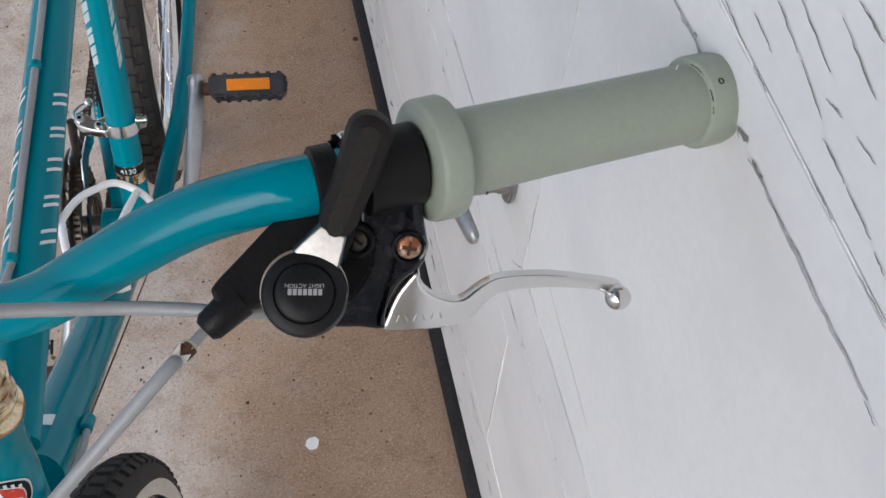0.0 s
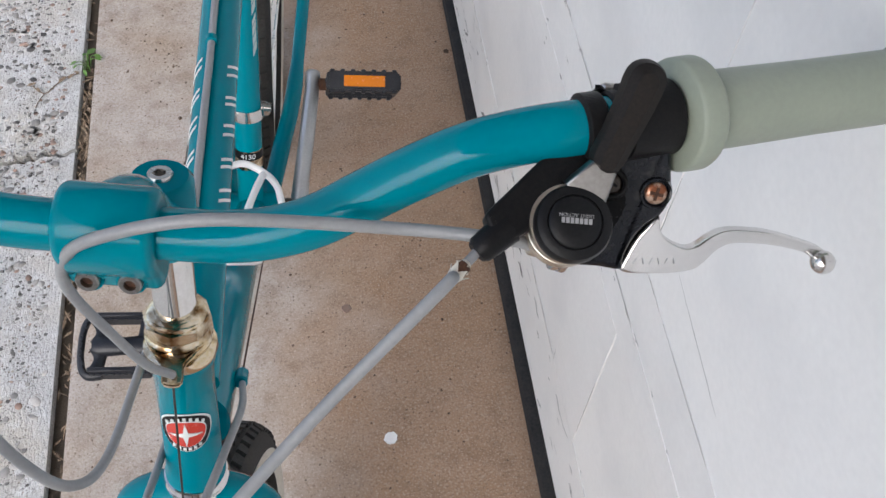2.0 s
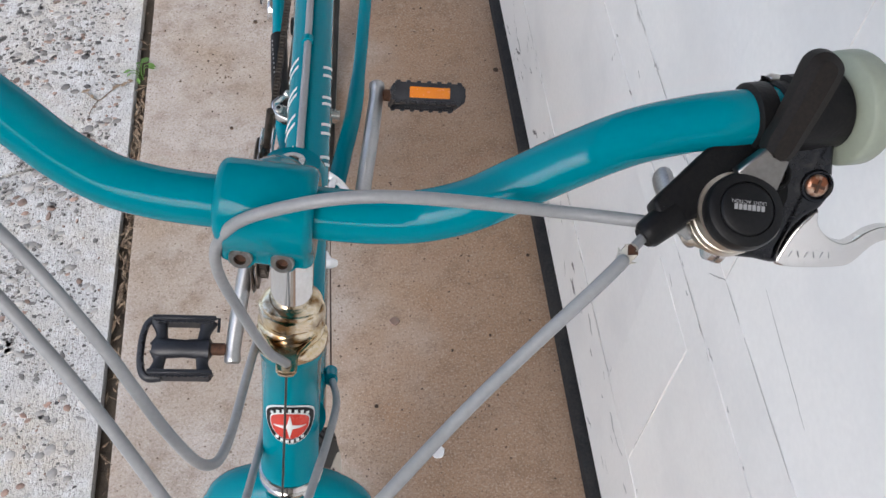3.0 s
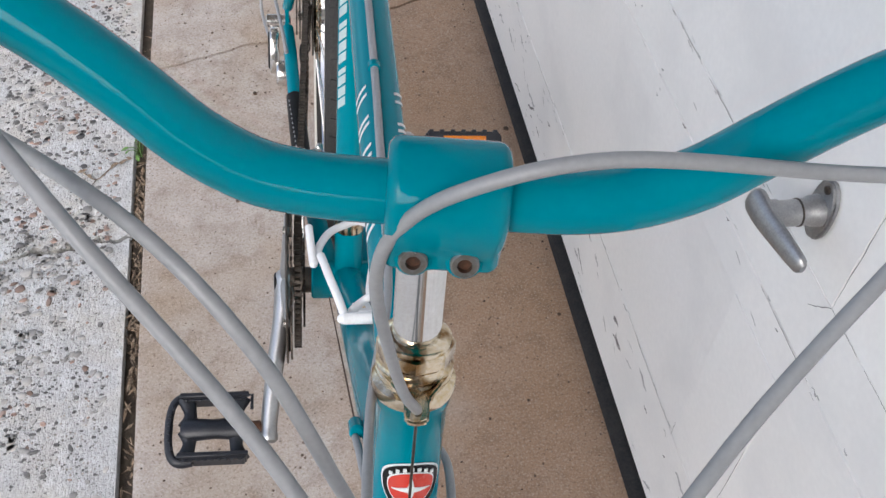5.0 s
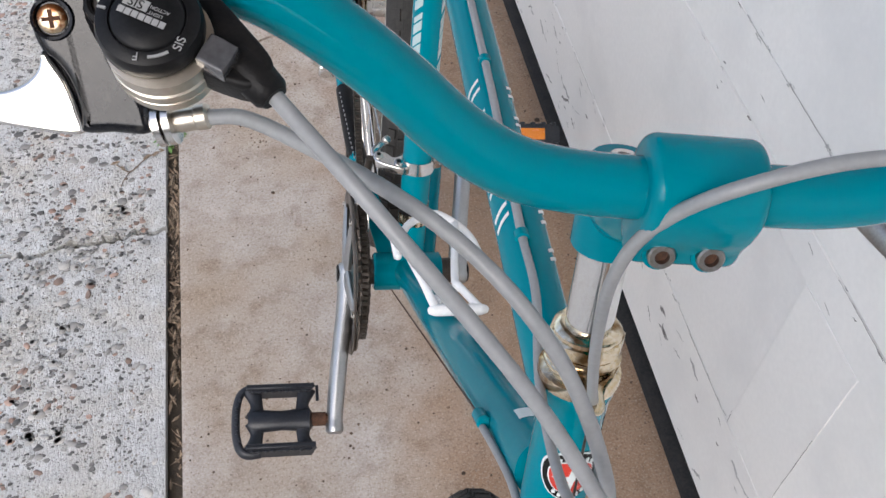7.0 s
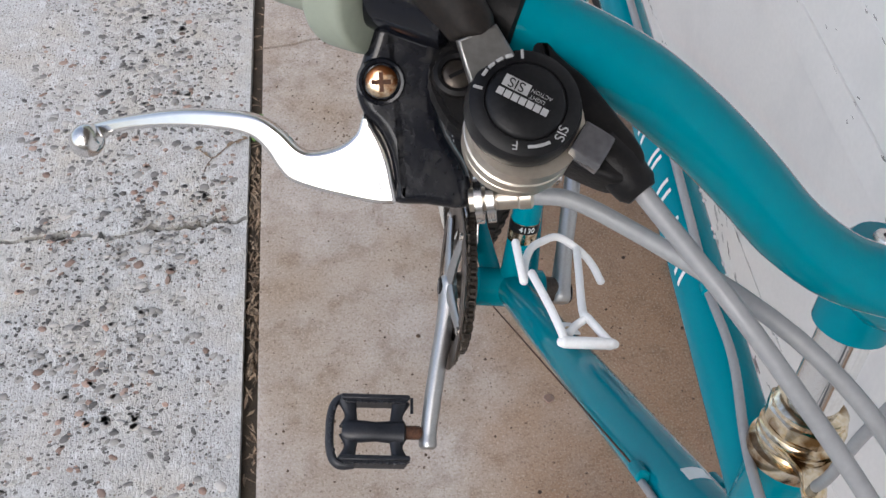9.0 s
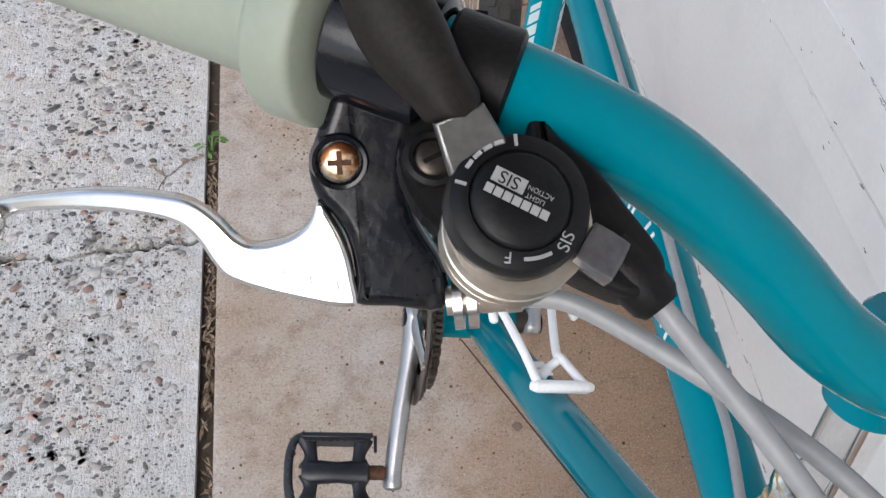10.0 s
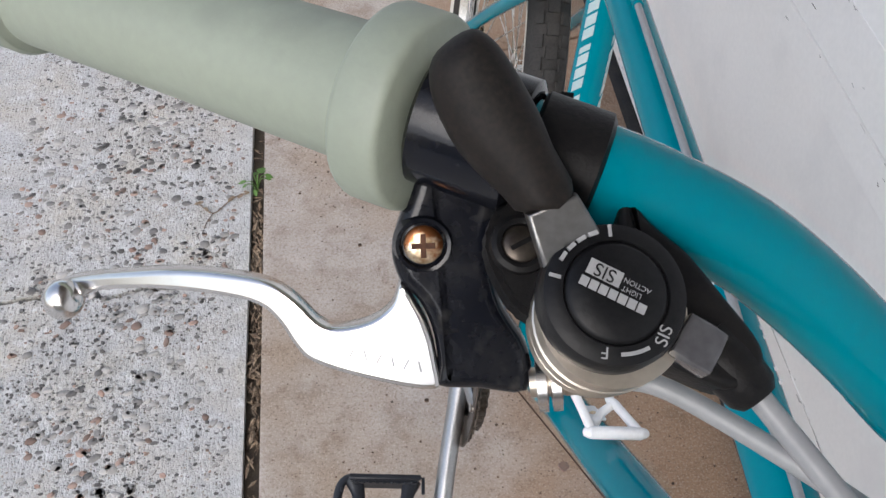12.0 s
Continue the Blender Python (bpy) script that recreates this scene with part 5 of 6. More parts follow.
def crank(s):
    """One crank arm: s = -1 is the chain-wheel side."""
    base, tip = (0.07, 0.0885) if s < 0 else (0.056, 0.0725)
    pts = [crank_point(s, d, x) for d, x in ((-0.012, base), (0.0, base + 0.0005), (0.02, base + 0.0015), (0.05, base * 0.72 + tip * 0.28), (0.1, base * 0.35 + tip * 0.65), (0.15, base * 0.05 + tip * 0.95), (0.167, tip), (0.176, tip))]
    return part("crank_arm", tube(spline(pts, 3), [0.011, 0.0145, 0.016, 0.0155, 0.015, 0.014, 0.0135, 0.013, 0.0125] + [0.012] * 6 + [0.0115] * 3 + [0.0125, 0.0125, 0.012, 0.008], 16, flat=0.78, up=XB), CRANKM, bike, "brushed alloy crank arm")


c_left, c_right = crank(-1), crank(1)
for s in (-1, 1):
    part("axle_cap", lathe([(0.011, 0.0), (0.011, 0.004), (0.009, 0.005)], along(crank_point(s, 0, 0.077 if s < 0 else 0.063), crank_point(s, 0, 0.1)), 20), BLACK, c_left if s < 0 else c_right)
    part("axle_end", tube([b(s * 0.036, BBY, BBZ), b(s * (0.066 if s < 0 else 0.052), BBY, BBZ)], 0.0145, 20), CHAINM, bike)
for r, x, teeth in ((0.086, -0.063, 42), (0.073, -0.056, 34), (0.05, -0.049, 24)):
    m = axes(b(x, BBY, BBZ), YB, ZB, XB)
    prof = []
    for i in range(teeth * 2):
        a = math.pi * i / teeth
        rr = r + (0.003 if i % 2 else -0.002)
        prof.append((rr * math.cos(a), rr * math.sin(a)))
    cr = bmesh.new()
    inner = [(0.72 * r * math.cos(math.pi * i / teeth), 0.72 * r * math.sin(math.pi * i / teeth)) for i in range(teeth * 2)]
    vs = [[cr.verts.new(m @ Vector((x_, y_, z_))) for x_, y_ in loop] for loop, z_ in ((prof, -0.0011), (prof, 0.0011), (inner, 0.0011), (inner, -0.0011))]
    n = teeth * 2
    for k in range(4):
        A_, B_ = vs[k], vs[(k + 1) % 4]
        for i in range(n):
            cr.faces.new((A_[i], A_[(i + 1) % n], B_[(i + 1) % n], B_[i]))
    part("chainring", cr, CHAINM if r < 0.08 else GUARD, c_left, "dark toothed chainring")
part("chain_guard", ring([(0.0775, -0.0012), (0.0925, -0.0012), (0.0938, 0.0), (0.0925, 0.0012), (0.0775, 0.0012)], axes(b(-0.0675, BBY, BBZ), YB, ZB, XB), 64), GUARD, c_left, "worn brownish steel chain guard")
for k in range(5):
    a = 2 * math.pi * k / 5 + 0.3
    tip = b(-0.0672, BBY + 0.083 * math.cos(a), BBZ + 0.083 * math.sin(a))
    part("spider_arm", tube([b(-0.0705, BBY + 0.008 * math.cos(a), BBZ + 0.008 * math.sin(a)), b(-0.0695, BBY + 0.045 * math.cos(a), BBZ + 0.045 * math.sin(a)), tip], [0.0125, 0.0095, 0.0075], 12, flat=0.42, up=XB), CRANKM, c_left)
    part("ring_bolt", lathe([(0.0045, -0.001), (0.0045, 0.0035), (0.003, 0.0042)], along(tip, tip - XB), 12), STEEL, c_left)


def pedal(s, tilt):
    """A resin cage pedal. Built flat in x (outwards), y, z (up through the tread), then tilted about its axle."""
    c = crank_point(s, 0.159, 0.0895 if s < 0 else 0.0725)
    M = axes(c, XB * s, YB, ZB) @ Matrix.Rotation(tilt, 4, "X") @ Matrix.Scale(1.0 if s < 0 else 1.1, 4)
    right = s > 0
    mat = PEDALM
    ped = part("pedal", tube([M @ Vector((x, 0, 0)) for x in (0.016 if right else 0.024, 0.019 if right else 0.026, 0.055, 0.084, 0.091)], [0.009, 0.0125, 0.0095, 0.0118, 0.009] if right else [0.01, 0.0145, 0.0115, 0.014, 0.01], 16, flat=0.8), mat, bike, "black resin cage pedal with orange reflectors" if right else "black resin cage pedal")
    part("spindle", tube([M @ Vector((x, 0, 0)) for x in (-0.004, 0.008, 0.0085, 0.027)], [0.0062, 0.0062, 0.0075, 0.0075], 14), DARKRUST, ped, "rust-brown pedal spindle")
    x0, x1 = (0.016, 0.0945) if right else (0.022, 0.091)
    for e in (-1, 1):
        wy, half = (0.036, 0.0045) if right else (0.0335, 0.0036)
        rail = box(x0, x1, e * wy - half, e * wy + half, -0.011, 0.011, M, 0.002, 2)
        if right:
            for k in range(7):
                x = x0 + 0.0055 + 0.0112 * k
                for zz in (-0.0128, 0.0088):
                    box(x - 0.0024, x + 0.0024, e * 0.036 - 0.005, e * 0.036 + 0.005, zz, zz + 0.004, M, 0.0008, 1, rail)
        else:       # a smooth lip with a row of low teeth inside it
            box(0.02, 0.093, e * wy - 0.0012, e * wy + 0.0042, 0.009, 0.013, M, 0.001, 1, rail)
            for k in range(9):
                box(0.026 + 0.0072 * k, 0.03 + 0.0072 * k, e * wy - 0.0045, e * wy + 0.003, 0.006, 0.0095, M, 0.0006, 1, rail)
        part("tread_rail", rail, mat, ped)
        for x in ((0.024, 0.087) if right else (0.0315, 0.0835)):
            q = 1 if x < 0.05 else -1
            part("cage_rib", tube(spline([M @ Vector((x + q * 0.001, e * 0.004, 0)), M @ Vector((x + q * 0.0015, e * 0.018, 0)), M @ Vector((x - q * 0.003, e * 0.035, 0))], 4), [0.0075, 0.0068, 0.006, 0.0052, 0.005, 0.0052, 0.006, 0.0072, 0.0085] if right else [0.012, 0.0102, 0.0085, 0.0072, 0.0068, 0.0072, 0.0082, 0.0095, 0.0105], 12, flat=0.75), mat, ped)
    if right:
        for x, t in ((0.0935, 0.0028), (0.0175, 0.0022)):
            part("end_plate", box(x - t, x + t, -0.037, 0.037, -0.0095, 0.0095, M, 0.0018, 2), mat, ped)
        for e in (-1, 1):
            part("reflector", box(0.034, 0.0785, e * 0.0408 - (0.0012 if e < 0 else -0.0002), e * 0.0408 + (0.0012 if e > 0 else -0.0002), -0.006, 0.006, M, 0.0008, 1), ORANGE, ped, "orange pedal reflector")
    else:
        hoop = [(0.078, -0.036), (0.092, -0.037), (0.1, -0.03), (0.1035, -0.015), (0.104, 0), (0.1035, 0.015), (0.1, 0.03), (0.092, 0.037), (0.078, 0.036)]
        part("outer_hoop", tube(spline([M @ Vector((x, y, 0)) for x, y in hoop], 3), 0.0042, 12, flat=1.4), mat, ped)
        for k in range(6):
            part("hoop_tooth", box(-0.0016, 0.0016, -0.002, 0.002, 0.0035, 0.0072, M @ pose(0.1032 - 0.00001 * (k - 2.5) ** 4 * 10, -0.0225 + 0.009 * k, 0), 0.0006, 1), mat, ped)
        part("hook", tube([M @ Vector(p) for p in ((0.022, 0.036, 0.004), (0.017, 0.037, 0.004), (0.017, 0.02, 0.004))], 0.0018, 8), mat, ped)
    return ped


pedal(-1, radians(8))
pedal(1, radians(-53))

# ---- chain, cassette, derailleurs ----
chain_path = [(BBY + 0.073 * math.cos(t), BBZ + 0.073 * math.sin(t)) for t in [radians(85 + 15 * i) for i in range(13)]]
CAS_R = 0.036
lower = [(RAY - 0.035, 0.225), (RAY - 0.02, 0.218), (RAY - 0.006, 0.228), (RAY + 0.0, 0.255), (RAY + 0.012, 0.285), (RAY + 0.03, 0.3), (RAY + CAS_R, RAZ - 0.005), (RAY + 0.026, RAZ + 0.026), (RAY, RAZ + CAS_R)]
loop = chain_path + lower
dense = []
LOOP = [Vector((0, y, z)) for y, z in loop] + [Vector((0, *loop[0]))]
step = 0.0127 / 2
carry = 0.0
for p, q in zip(LOOP, LOOP[1:]):
    d = (q - p).length
    s_ = carry
    while s_ < d:
        dense.append(p + (q - p) * (s_ / d))
        s_ += step
    carry = s_ - d
ch = bmesh.new()
n = len(dense)
for i, p in enumerate(dense):
    q = dense[(i + 1) % n]
    d = (q - p)
    if d.length > 0.02:
        continue
    f = (p.y - BBY) / (RAY - BBY)
    x = -0.056 + (-0.040 + 0.056) * max(0, min(1, f))
    m = axes(BIKE @ Vector((x, p.y, p.z)), XB, (BIKE.to_3x3() @ d).normalized(), XB.cross((BIKE.to_3x3() @ d).normalized()))
    w = 0.0036 if i % 2 else 0.0028
    for e in (-1, 1):
        box(e * w - 0.0005, e * w + 0.0005, -0.0005, step + 0.0005, -0.0037, 0.0037, m, 0, 1, ch)
    lathe([(0.0036, -w), (0.0036, w)], m @ axes((0, 0, 0), (0, 1, 0), (0, 0, 1), (1, 0, 0)), 6, ch)
part("chain", ch, CHAINM, bike, "oily dark bicycle chain")
for k in range(7):
    r = 0.059 - 0.0058 * k
    m = axes(b(-0.026 - 0.0046 * k, RAY, RAZ), YB, ZB, XB)
    teeth = 28 - 2 * k
    poly = [((r + (0.0025 if i % 2 else -0.0015)) * math.cos(math.pi * i / teeth), (r + (0.0025 if i % 2 else -0.0015)) * math.sin(math.pi * i / teeth)) for i in range(teeth * 2)]
    part("sprocket", prism(poly, -0.001, 0.001, m), CHAINM if k else GOLD, bike, "dark worn sprocket" if k else "gold-tinted spoke guard sprocket")
part("spoke_guard", ring([(0.03, -0.001), (0.062, -0.001), (0.064, 0.0), (0.062, 0.001), (0.03, 0.001)], axes(b(-0.021, RAY, RAZ), YB, ZB, XB), 48), GOLD, bike, "yellowed plastic spoke guard")
side_m = BIKE @ axes((0, 0, 0), (0, 1, 0), (0, 0, 1), (1, 0, 0))
oval = smooth_outline([(RAY + 0.012, RAZ - 0.03), (RAY + 0.022, RAZ - 0.042), (RAY + 0.012, RAZ - 0.068), (RAY - 0.01, RAZ - 0.088), (RAY - 0.026, RAZ - 0.084), (RAY - 0.022, RAZ - 0.056), (RAY - 0.006, RAZ - 0.034)], 4)
rd = part("rear_derailleur", rounded(oval, -0.093, -0.079, side_m, 0.003, 3), ALLOY, bike, "polished alloy rear derailleur")
inner_oval = [(RAY - 0.002 + (y - RAY + 0.002) * 0.8, RAZ - 0.06 + (z - RAZ + 0.06) * 0.8) for y, z in oval]
part("derailleur_cover", rounded(inner_oval, -0.0955, -0.086, side_m, 0.002, 2), BLACK, rd, "black cover plate")
part("derailleur_knuckle", rounded(smooth_outline([(RAY - 0.04, RAZ - 0.07), (RAY - 0.018, RAZ - 0.066), (RAY - 0.012, RAZ - 0.09), (RAY - 0.03, RAZ - 0.1), (RAY - 0.046, RAZ - 0.09)], 3), -0.084, -0.06, side_m, 0.004, 3), ALLOY, rd)
part("pivot", tube([b(-0.062, RAY + 0.012, RAZ - 0.018), b(-0.096, RAY + 0.012, RAZ - 0.018), b(-0.098, RAY + 0.012, RAZ - 0.018)], [0.0095, 0.0095, 0.007], 18), ALLOY, rd)
part("cage_plate", prism([(RAY - 0.03, 0.21), (RAY - 0.008, 0.216), (RAY + 0.016, 0.28), (RAY, 0.296), (RAY - 0.014, 0.285)], -0.001, 0.001, BIKE @ Matrix.Translation((-0.054, 0, 0)) @ axes((0, 0, 0), (0, 1, 0), (0, 0, 1), (1, 0, 0)), 0.0004, 1), STEEL, rd)
for y, z in ((RAY + 0.004, 0.28), (RAY - 0.02, 0.228)):
    part("jockey_wheel", lathe([(0.004, -0.004), (0.013, -0.003), (0.015, 0.0), (0.013, 0.003), (0.004, 0.004)], axes(b(-0.046, y, z), YB, ZB, XB), 22), BLACK, rd)
cable([b(-0.09, RAY + 0.02, RAZ - 0.07), b(-0.106, RAY + 0.085, RAZ - 0.055), b(-0.106, RAY + 0.105, RAZ - 0.01), b(-0.092, RAY + 0.045, RAZ + 0.028), b(-0.077, RAY - 0.04, RAZ + 0.024), b(-0.068, RAY - 0.1, RAZ + 0.012)], "grey gear cable loop at the rear derailleur")
fdm = along(b(*st(0.479)), b(*st(0.6)))
fd = part("front_derailleur", ring([(0.0156, -0.007), (0.0182, -0.007), (0.0186, 0.0), (0.0182, 0.007), (0.0156, 0.007)], fdm, 28), ALLOY, bike, "alloy front derailleur clamp")
part("clamp_screw", tube([b(0.016, st(0.485)[1] - 0.004, 0.487), b(0.027, st(0.485)[1] - 0.004, 0.487)], 0.005, 12), STEEL, fd)
FD = BIKE @ Matrix.Translation((0, st(0.482)[1], 0.482))
part("clamp_lug", rounded(smooth_outline(mm([(15, -7), (24, -6), (26, -1), (23, 4), (15, 5)]), 3), -0.006, 0.006, FD, 0.0015, 2), ALLOY, fd)
part("derailleur_body", rounded(smooth_outline(mm([(-11, -15), (-17, -17.5), (-30, -14), (-43, -7), (-47, 2), (-42, 9), (-33, 7), (-26, 0), (-17, 3), (-13, 6)]), 3), -0.006, 0.0055, FD, 0.002, 3), ALLOY, fd)
for x, y in ((-0.041, 0.001), (-0.021, -0.0095)):
    pin = part("pivot_pin", lathe([(0.0048, 0.004), (0.0048, 0.0072), (0.0036, 0.008)], FD @ Matrix.Translation((x, y, 0)), 14), STEEL, fd)
    part("pin_hole", lathe([(0.0024, 0.0076), (0.0024, 0.0084)], FD @ Matrix.Translation((x, y, 0)), 10), BLACK, pin)
part("cable_arm", tube(spline([FD @ Vector(p) for p in ((-0.044, 0.003, 0.004), (-0.045, 0.008, 0.006), (-0.039, 0.014, 0.008), (-0.032, 0.019, 0.009))], 3), [0.0042] * 4 + [0.0036] * 3 + [0.003] * 3, 10, flat=0.5), ALLOY, fd)
part("anchor_bolt", lathe([(0.0042, -0.003), (0.0042, 0.003), (0.003, 0.004)], FD @ pose(-0.032, 0.019, 0.011, 25, 20, 0), 8), STEEL, fd)
for x in (-0.063, -0.05):
    part("cage_plate", prism([(BBY + 0.005, 0.412), (BBY + 0.03, 0.432), (BBY + 0.075, 0.418), (BBY + 0.105, 0.382), (BBY + 0.098, 0.378), (BBY + 0.06, 0.4), (BBY + 0.01, 0.398)], -0.001, 0.001, BIKE @ Matrix.Translation((x, 0, 0)) @ axes((0, 0, 0), (0, 1, 0), (0, 0, 1), (1, 0, 0)), 0.0004, 1), ALLOY, fd)
part("derailleur_link", tube([b(-0.05, st(0.485)[1], 0.484), b(-0.056, BBY + 0.04, 0.424)], 0.0045, 10), CHAINM, fd)

# seat-tube sticker band
sb = along(b(*st(0.422)), b(*st(0.6)))
band = part("sticker", ring([(0.0157, -0.0125), (0.0159, -0.0125), (0.0159, 0.0125), (0.0157, 0.0125)], sb, 32), GOLD, bike, "black and gold tubing sticker")
part("sticker_band", ring([(0.0159, 0.001), (0.0161, 0.001), (0.0161, 0.0115), (0.0159, 0.0115)], sb, 32), BLACK, band)
for w, z in ((0.0085, -0.002), (0.0085, -0.005), (0.0085, -0.008)):
    f = -YB
    part("sticker_bar", box(-w, w, -0.0008, 0.0008, 0.0, 0.0006, axes(b(*st(0.422)) + (b(*st(0.6)) - b(*st(0.422))).normalized() * z + f * 0.0146, XB, (b(*st(0.6)) - b(*st(0.422))).normalized(), f)), BLACK, band)

# ---- bottle cage of white coated wire on the down tube ----
dd0, dd1 = b(0, 0.036, 0.716), b(0, BBY, BBZ)
cage = part("bottle_cage", tube([b(-0.022, 0.262, 0.555), b(-0.019, 0.26, 0.558), b(0.02, 0.26, 0.558), b(0.025, 0.262, 0.555)], [0.0035, 0.005, 0.005, 0.0035], 12), WHITE, bike, "white plastic wire bottle cage")
wires = (
    [(-0.018, 0.262, 0.558), (-0.024, 0.285, 0.558), (-0.03, 0.307, 0.556), (-0.036, 0.335, 0.549)],
    [(-0.0425, 0.328, 0.545), (-0.0365, 0.356, 0.536), (-0.027, 0.379, 0.528), (-0.014, 0.392, 0.523), (0.003, 0.402, 0.518), (0.024, 0.397, 0.508), (0.036, 0.383, 0.505), (0.041, 0.36, 0.508)],
    [(0.018, 0.263, 0.558), (0.007, 0.288, 0.552), (0.005, 0.3, 0.546), (0.014, 0.355, 0.528), (0.022, 0.395, 0.51)],
    [(-0.0457, 0.3716, 0.5448), (-0.0442, 0.35, 0.5452), (-0.0425, 0.328, 0.545)],
    [(-0.012, 0.272, 0.552), (-0.004, 0.283, 0.548), (0.006, 0.29, 0.55)],
)
for w in wires:
    pts = spline([b(*p) for p in w], 5)
    d0, d1 = (pts[0] - pts[1]).normalized(), (pts[-1] - pts[-2]).normalized()      # rounded ends
    pts = [pts[0] + d0 * 0.0022, pts[0] + d0 * 0.0014] + pts + [pts[-1] + d1 * 0.0014, pts[-1] + d1 * 0.0022]
    part("wire", tube(pts, [0.0012, 0.0027] + [0.0036] * (len(pts) - 4) + [0.0027, 0.0012], 12), WHITE, cage)
part("cage_bolt", lathe([(0.004, 0), (0.004, 0.003), (0.002, 0.004)], along(b(0.0, 0.3, 0.514), b(0.0, 0.2935, 0.538)), 12), RUST, cage)
part("plate", box(-0.008, 0.008, -0.012, 0.02, 0.0, 0.002, axes(b(0, 0.3, 0.5155), XB, (dd1 - dd0).normalized(), XB.cross((dd1 - dd0).normalized())), 0.0005), WHITE, cage)

# ---- head badge ----
hf = head(0.756)
hn = -(YB - AX * YB.dot(AX)).normalized()
HB = axes(b(*hf), XB, AX, hn)


def wrap(poly, r, mat, name, parent, t=0.0005, label=""):
    """Lays a flat outline on the round head tube."""
    tmp = bmesh.new()
    f = tmp.faces.new([tmp.verts.new((x, y, 0)) for x, y in poly])
    bmesh.ops.triangulate(tmp, faces=[f])
    for k in range(3):
        bmesh.ops.subdivide_edges(tmp, edges=[e for e in tmp.edges if e.calc_length() > 0.004], cuts=1)
    up = bmesh.ops.extrude_face_region(tmp, geom=tmp.faces[:])["geom"]
    top = {g for g in up if isinstance(g, bmesh.types.BMVert)}
    for v in tmp.verts:
        rr = r + (t if v in top else 0)
        a = v.co.x / r
        v.co = HB @ Vector((rr * math.sin(a), v.co.y, rr * math.cos(a)))
    return part(name, tmp, mat, parent, label)


def shield(w, hgt):
    return smooth_outline([(-w, 0.3 * hgt), (-0.88 * w, 0.64 * hgt), (-0.48 * w, 0.92 * hgt), (0, hgt), (0.48 * w, 0.92 * hgt), (0.88 * w, 0.64 * hgt), (w, 0.3 * hgt), (0.92 * w, -0.25 * hgt), (0.58 * w, -0.78 * hgt), (0, -hgt), (-0.58 * w, -0.78 * hgt), (-0.92 * w, -0.25 * hgt)], 3)


badge = wrap(shield(0.0158, 0.0165), 0.0172, DECAL, "badge", bike, 0.0004, "red, black and white shield-shaped head badge")
wrap(shield(0.0149, 0.0155), 0.0176, BLACK, "badge_rim", badge)
wrap(shield(0.0122, 0.0112), 0.0181, DECAL, "badge_line", badge, 0.0003)
wrap(shield(0.0116, 0.0106), 0.0184, RED, "badge_field", badge, 0.0003)
star = [(0.0098 * math.cos(a), 0.0098 * math.sin(a)) if i % 2 == 0 else (0.0022 * math.cos(a), 0.0022 * math.sin(a)) for i, a in enumerate([math.pi * k / 4 for k in range(8)])]
wrap(star, 0.0187, DECAL, "badge_star", badge, 0.0005)
for k in range(7):
    x = -0.0105 + 0.0035 * k
    y = 0.0131 - 38 * x * x
    wrap([(x - 0.0009, y - 0.0011), (x + 0.0009, y - 0.0011), (x + 0.0009, y + 0.0011), (x - 0.0009, y + 0.0011)], 0.0181, DECAL, "badge_bar", badge)
for k in range(6):
    x = -0.0075 + 0.003 * k
    y = -0.0131 + 52 * x * x
    wrap([(x - 0.0009, y - 0.0011), (x + 0.0009, y - 0.0011), (x + 0.0009, y + 0.0011), (x - 0.0009, y + 0.0011)], 0.0181, DECAL, "badge_bar", badge)


def tube_bar(axis_a, axis_b, r, ang, s0, s1, half, name, parent, slant=0.0, mat=DECAL):
    """A painted bar on a round tube: from s0 to s1 metres along it, at the angle ang round it."""
    d = (axis_b - axis_a).normalized()
    x = XB - d * XB.dot(d)
    x.normalize()
    y = d.cross(x)
    bm = bmesh.new()
    rows = []
    for i in range(5):
        w = ang + half / r * (i - 2) / 2
        nrm = x * math.cos(w) + y * math.sin(w)
        sl = slant * (i - 2) / 2
        rows.append([bm.verts.new(axis_a + d * (s + sl) + nrm * (r + k)) for s, k in ((s0, 0.0002), (s1, 0.0002), (s1, 0.0005), (s0, 0.0005))])
    for p, q in zip(rows, rows[1:]):
        for k in range(4):
            bm.faces.new((p[k], p[(k + 1) % 4], q[(k + 1) % 4], q[k]))
    bm.faces.new(rows[0])
    bm.faces.new(rows[-1][::-1])
    part(name, bm, mat, parent)


tt0, tt1 = b(0, 0.04, 0.766), b(0, 0.6, 0.749)
for side_ang, first in ((radians(-32), 0), (radians(212), 1)):
    for k in range(first, 6):
        s = 0.1 + 0.029 * k
        for dx, ln in ((0, 0.0026), (0.0085 if k % 2 else 0.0065, 0.0026)):
            tube_bar(tt0, tt1, 0.0155, side_ang, s + dx, s + dx + ln, 0.006, "letter_bar", top_tube, 0.004)
s0_, s1_ = b(*st(0.5)), b(*st(0.82))
for side_ang, slim in ((radians(-138), 0.72), (radians(-38), 0.4)):
    for k in range(9):
        for q, long in ((0.0, 0.0092), (0.0112, 0.0056 if k % 2 else 0.0096)):
            tube_bar(s0_, s1_, 0.0155, side_ang, 0.056 + 0.0235 * k + q, 0.056 + 0.0235 * k + q + long, 0.0066 * slim, "letter_bar", seat_tube, 0.0042, FADED)
tube_bar(dd0, dd1, 0.0185, radians(-92), 0.036, 0.05, 0.0065, "label_patch", down_tube)


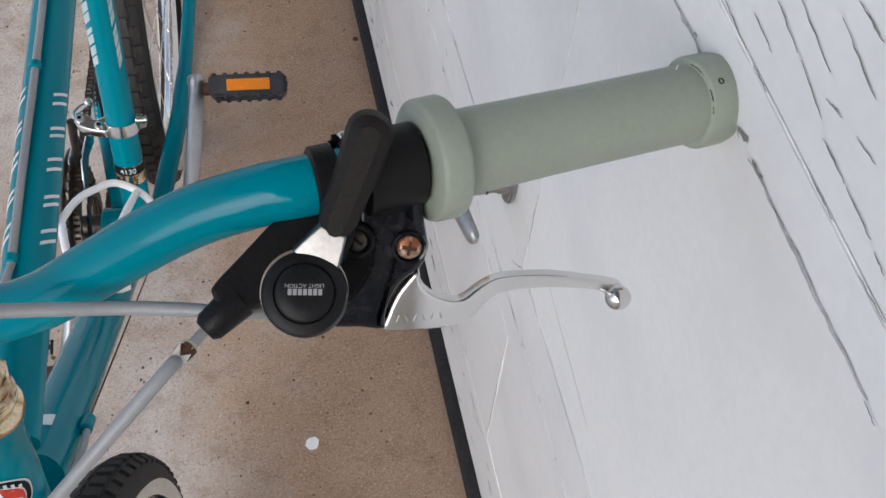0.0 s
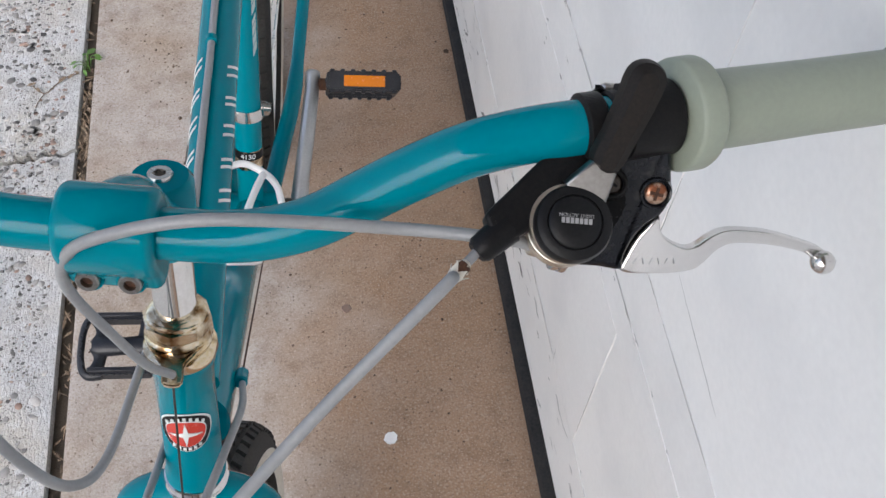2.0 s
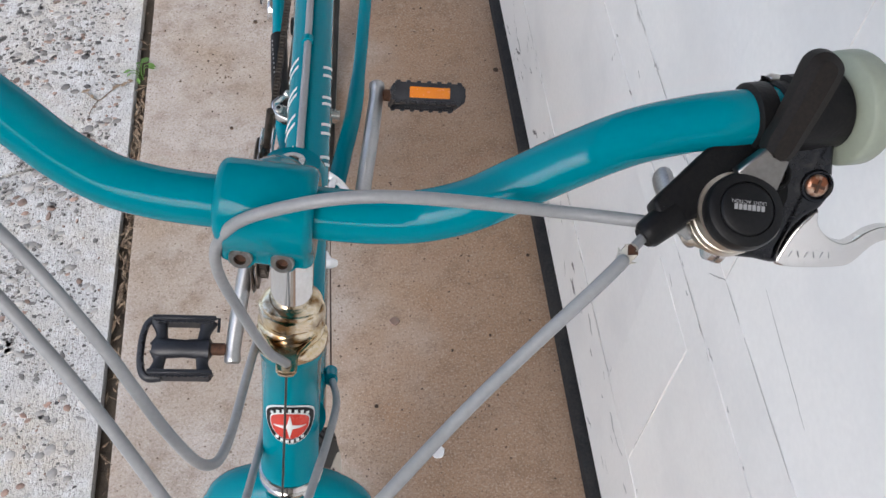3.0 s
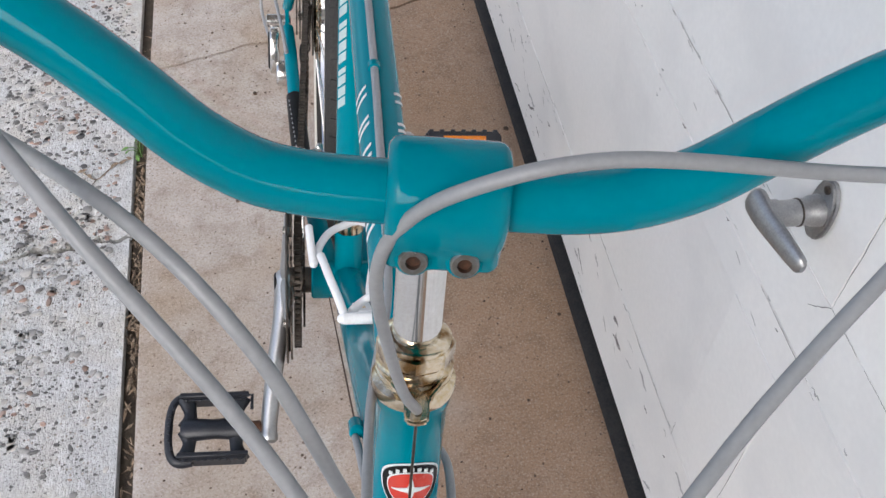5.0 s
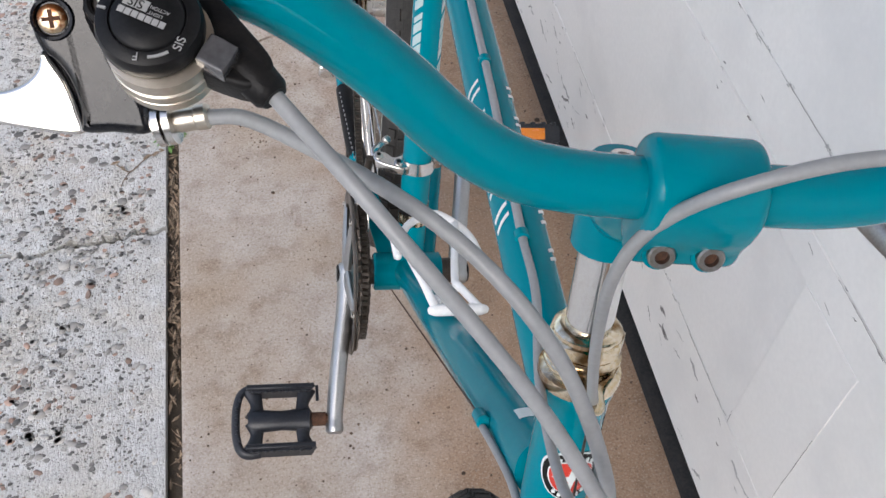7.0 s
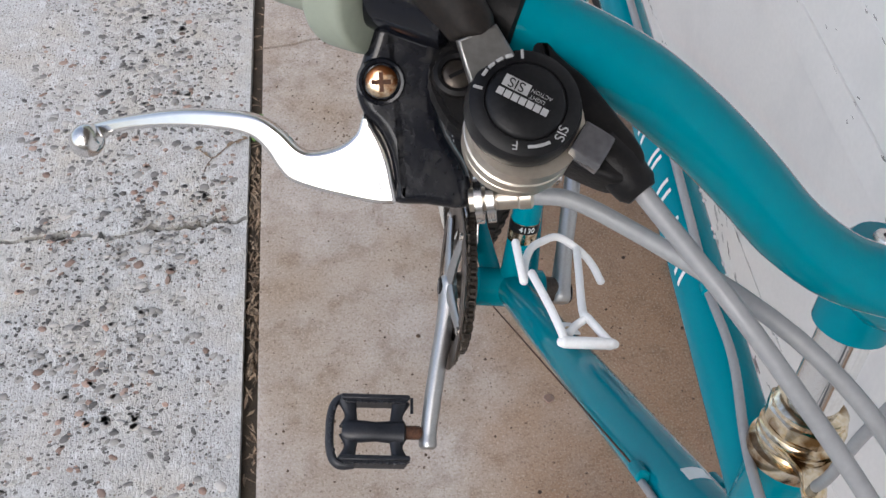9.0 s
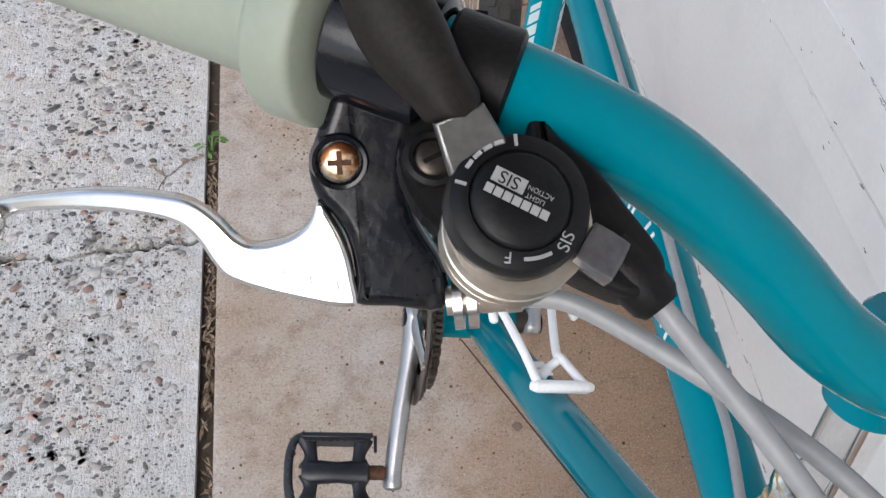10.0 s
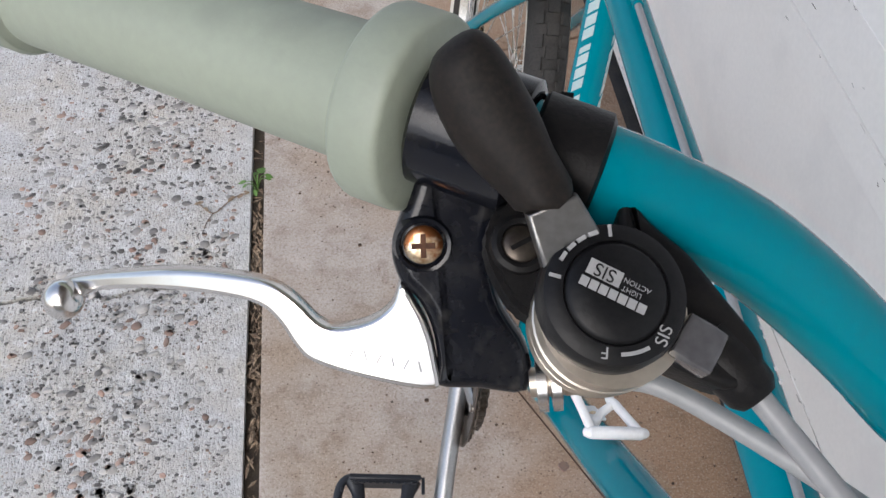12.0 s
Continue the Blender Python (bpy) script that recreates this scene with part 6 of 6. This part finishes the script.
# ---- print on the shifter caps ----
def words(text, size, m, parent, name="print", mat=None, wrap=0.0):
    """Flat print, or print laid round a tube of radius wrap whose axis is the y of m."""
    cu = bpy.data.curves.new(name, "FONT")
    cu.body, cu.size, cu.align_x, cu.align_y, cu.extrude = text, size, "CENTER", "CENTER", 0.00005
    tmp = bpy.data.objects.new("temp", cu)
    scene.collection.objects.link(tmp)
    dg = bpy.context.evaluated_depsgraph_get()
    me = bpy.data.meshes.new_from_object(tmp.evaluated_get(dg))
    bpy.data.objects.remove(tmp)
    bm = bmesh.new()
    bm.from_mesh(me)
    bpy.data.meshes.remove(me)
    if wrap:
        bmesh.ops.triangulate(bm, faces=bm.faces)
        for v in bm.verts:
            a, r = v.co.x / wrap, wrap + v.co.z
            v.co = (r * math.sin(a), v.co.y, r * math.cos(a))
    bm.transform(m)
    part(name, bm, mat or MARK, parent)


up_tube = (b(*st(0.6)) - b(*st(0.422))).normalized()
across = (XB - up_tube * XB.dot(up_tube)).normalized()
words("4130", 0.0088, axes(b(*st(0.422)) + up_tube * 0.0063, across, up_tube, across.cross(up_tube)), band, mat=DECAL, wrap=0.0162)


def print_frame(P, turn, dz):
    """Reading frame on a cap: x and y in its plane, z out of it."""
    o = P @ Vector((0, 0, dz))
    x = (BX - NP * BX.dot(NP)).normalized()
    y = NP.cross(x)
    return axes(o, x, y, NP) @ Matrix.Rotation(radians(turn), 4, "Z")


RT = print_frame(RP, 180, 0.0002)
for k in range(7):
    part("print_bar", box(-0.0056 + 0.0016 * k, -0.0056 + 0.0016 * k + 0.0012, -0.0012, 0.0008, 0, 0.0002, RT), MARK, r_dial)
words("LIGHT ACTION", 0.0018, RT @ Matrix.Translation((0, -0.0022, 0.0001)), r_dial)
LT = print_frame(LP, 160, 0.0002)
for k in range(7):
    part("print_bar", box(-0.0058 + 0.0019 * k, -0.0058 + 0.0019 * k + 0.0016, 0.0003, 0.0021, 0, 0.0002, LT), MARK, l_dial)
part("print_plate", box(0.0003, 0.0069, -0.0034, -0.0004, 0, 0.00015, LT), MARK, l_dial)
words("SIS", 0.0036, LT @ Matrix.Translation((0.0036, -0.0019, 0.0003)), l_dial, mat=DIAL)
words("LIGHT", 0.0014, LT @ Matrix.Translation((-0.0022, -0.0008, 0.0001)), l_dial)
words("ACTION", 0.0014, LT @ Matrix.Translation((-0.0027, -0.0024, 0.0001)), l_dial)
RF = print_frame(LP, 0, -0.0010)
for k, a in enumerate((100, 116, 128, 140, 152, 172)):
    t = RF @ Matrix.Rotation(radians(a), 4, "Z") @ Matrix.Translation((0.0117, 0, 0.0002))
    part("tick", box(-0.0011, 0.0011, -0.0003, 0.0003, -0.0003, 0.0002, t) if k in (0, 5) else box(-0.0004, 0.0004, -0.0009, 0.0009, -0.0003, 0.0002, t), MARK, l_dial)
words("F", 0.0032, RF @ Matrix.Rotation(radians(262), 4, "Z") @ Matrix.Translation((0.0114, 0, 0.0002)) @ Matrix.Rotation(radians(-82), 4, "Z"), l_dial)
words("SIS", 0.0034, RF @ Matrix.Rotation(radians(322), 4, "Z") @ Matrix.Translation((0.0114, 0, 0.0002)) @ Matrix.Rotation(radians(110), 4, "Z"), l_dial)
for k in range(6):
    a = 280 + 4.2 * k
    t = RF @ Matrix.Rotation(radians(a), 4, "Z") @ Matrix.Translation((0.0114, 0, 0.0002))
    part("scale_bar", box(-0.00035, 0.00035, -0.0006, 0.0006, -0.0003, 0.0001, t), MARK, l_dial)

# a chip of rust on the bend of the free side
part("rust_chip", prism(smooth_outline([(-0.0014, -0.0003), (-0.0004, -0.0012), (0.0011, -0.0008), (0.0014, 0.0004), (0.0003, 0.0011), (-0.0009, 0.0007)], 2), -0.0006, 0.00015, axes((-0.0584, 0.0211, 0.98655), BX, BY, BZ)), DARKRUST, bike, "small rust chip in the teal paint")

# scuffed paint on the bend of the bar
random.seed(41)
sm_ = axes((0.1396, -0.0033, 1.0061), Vector((0.94, -0.30, -0.12)), Vector((0.28, 0.51, 0.81)), Vector((-0.186, -0.801, 0.569)))
for k in range(12):
    x, y, s = random.gauss(0, 0.0011), random.gauss(0, 0.002), random.uniform(0.00025, 0.0007)
    z = 0.0001 - y * y * 45
    poly = [(x + s * random.uniform(0.6, 1.3) * math.cos(a), y + s * random.uniform(0.4, 1.0) * math.sin(a)) for a in [6.2832 * i / 6 for i in range(6)]]
    part("paint_scuff", prism(poly, z - 0.0006, z + 0.00012, sm_), CHAINM if k % 3 == 0 else HANDLE, bike)
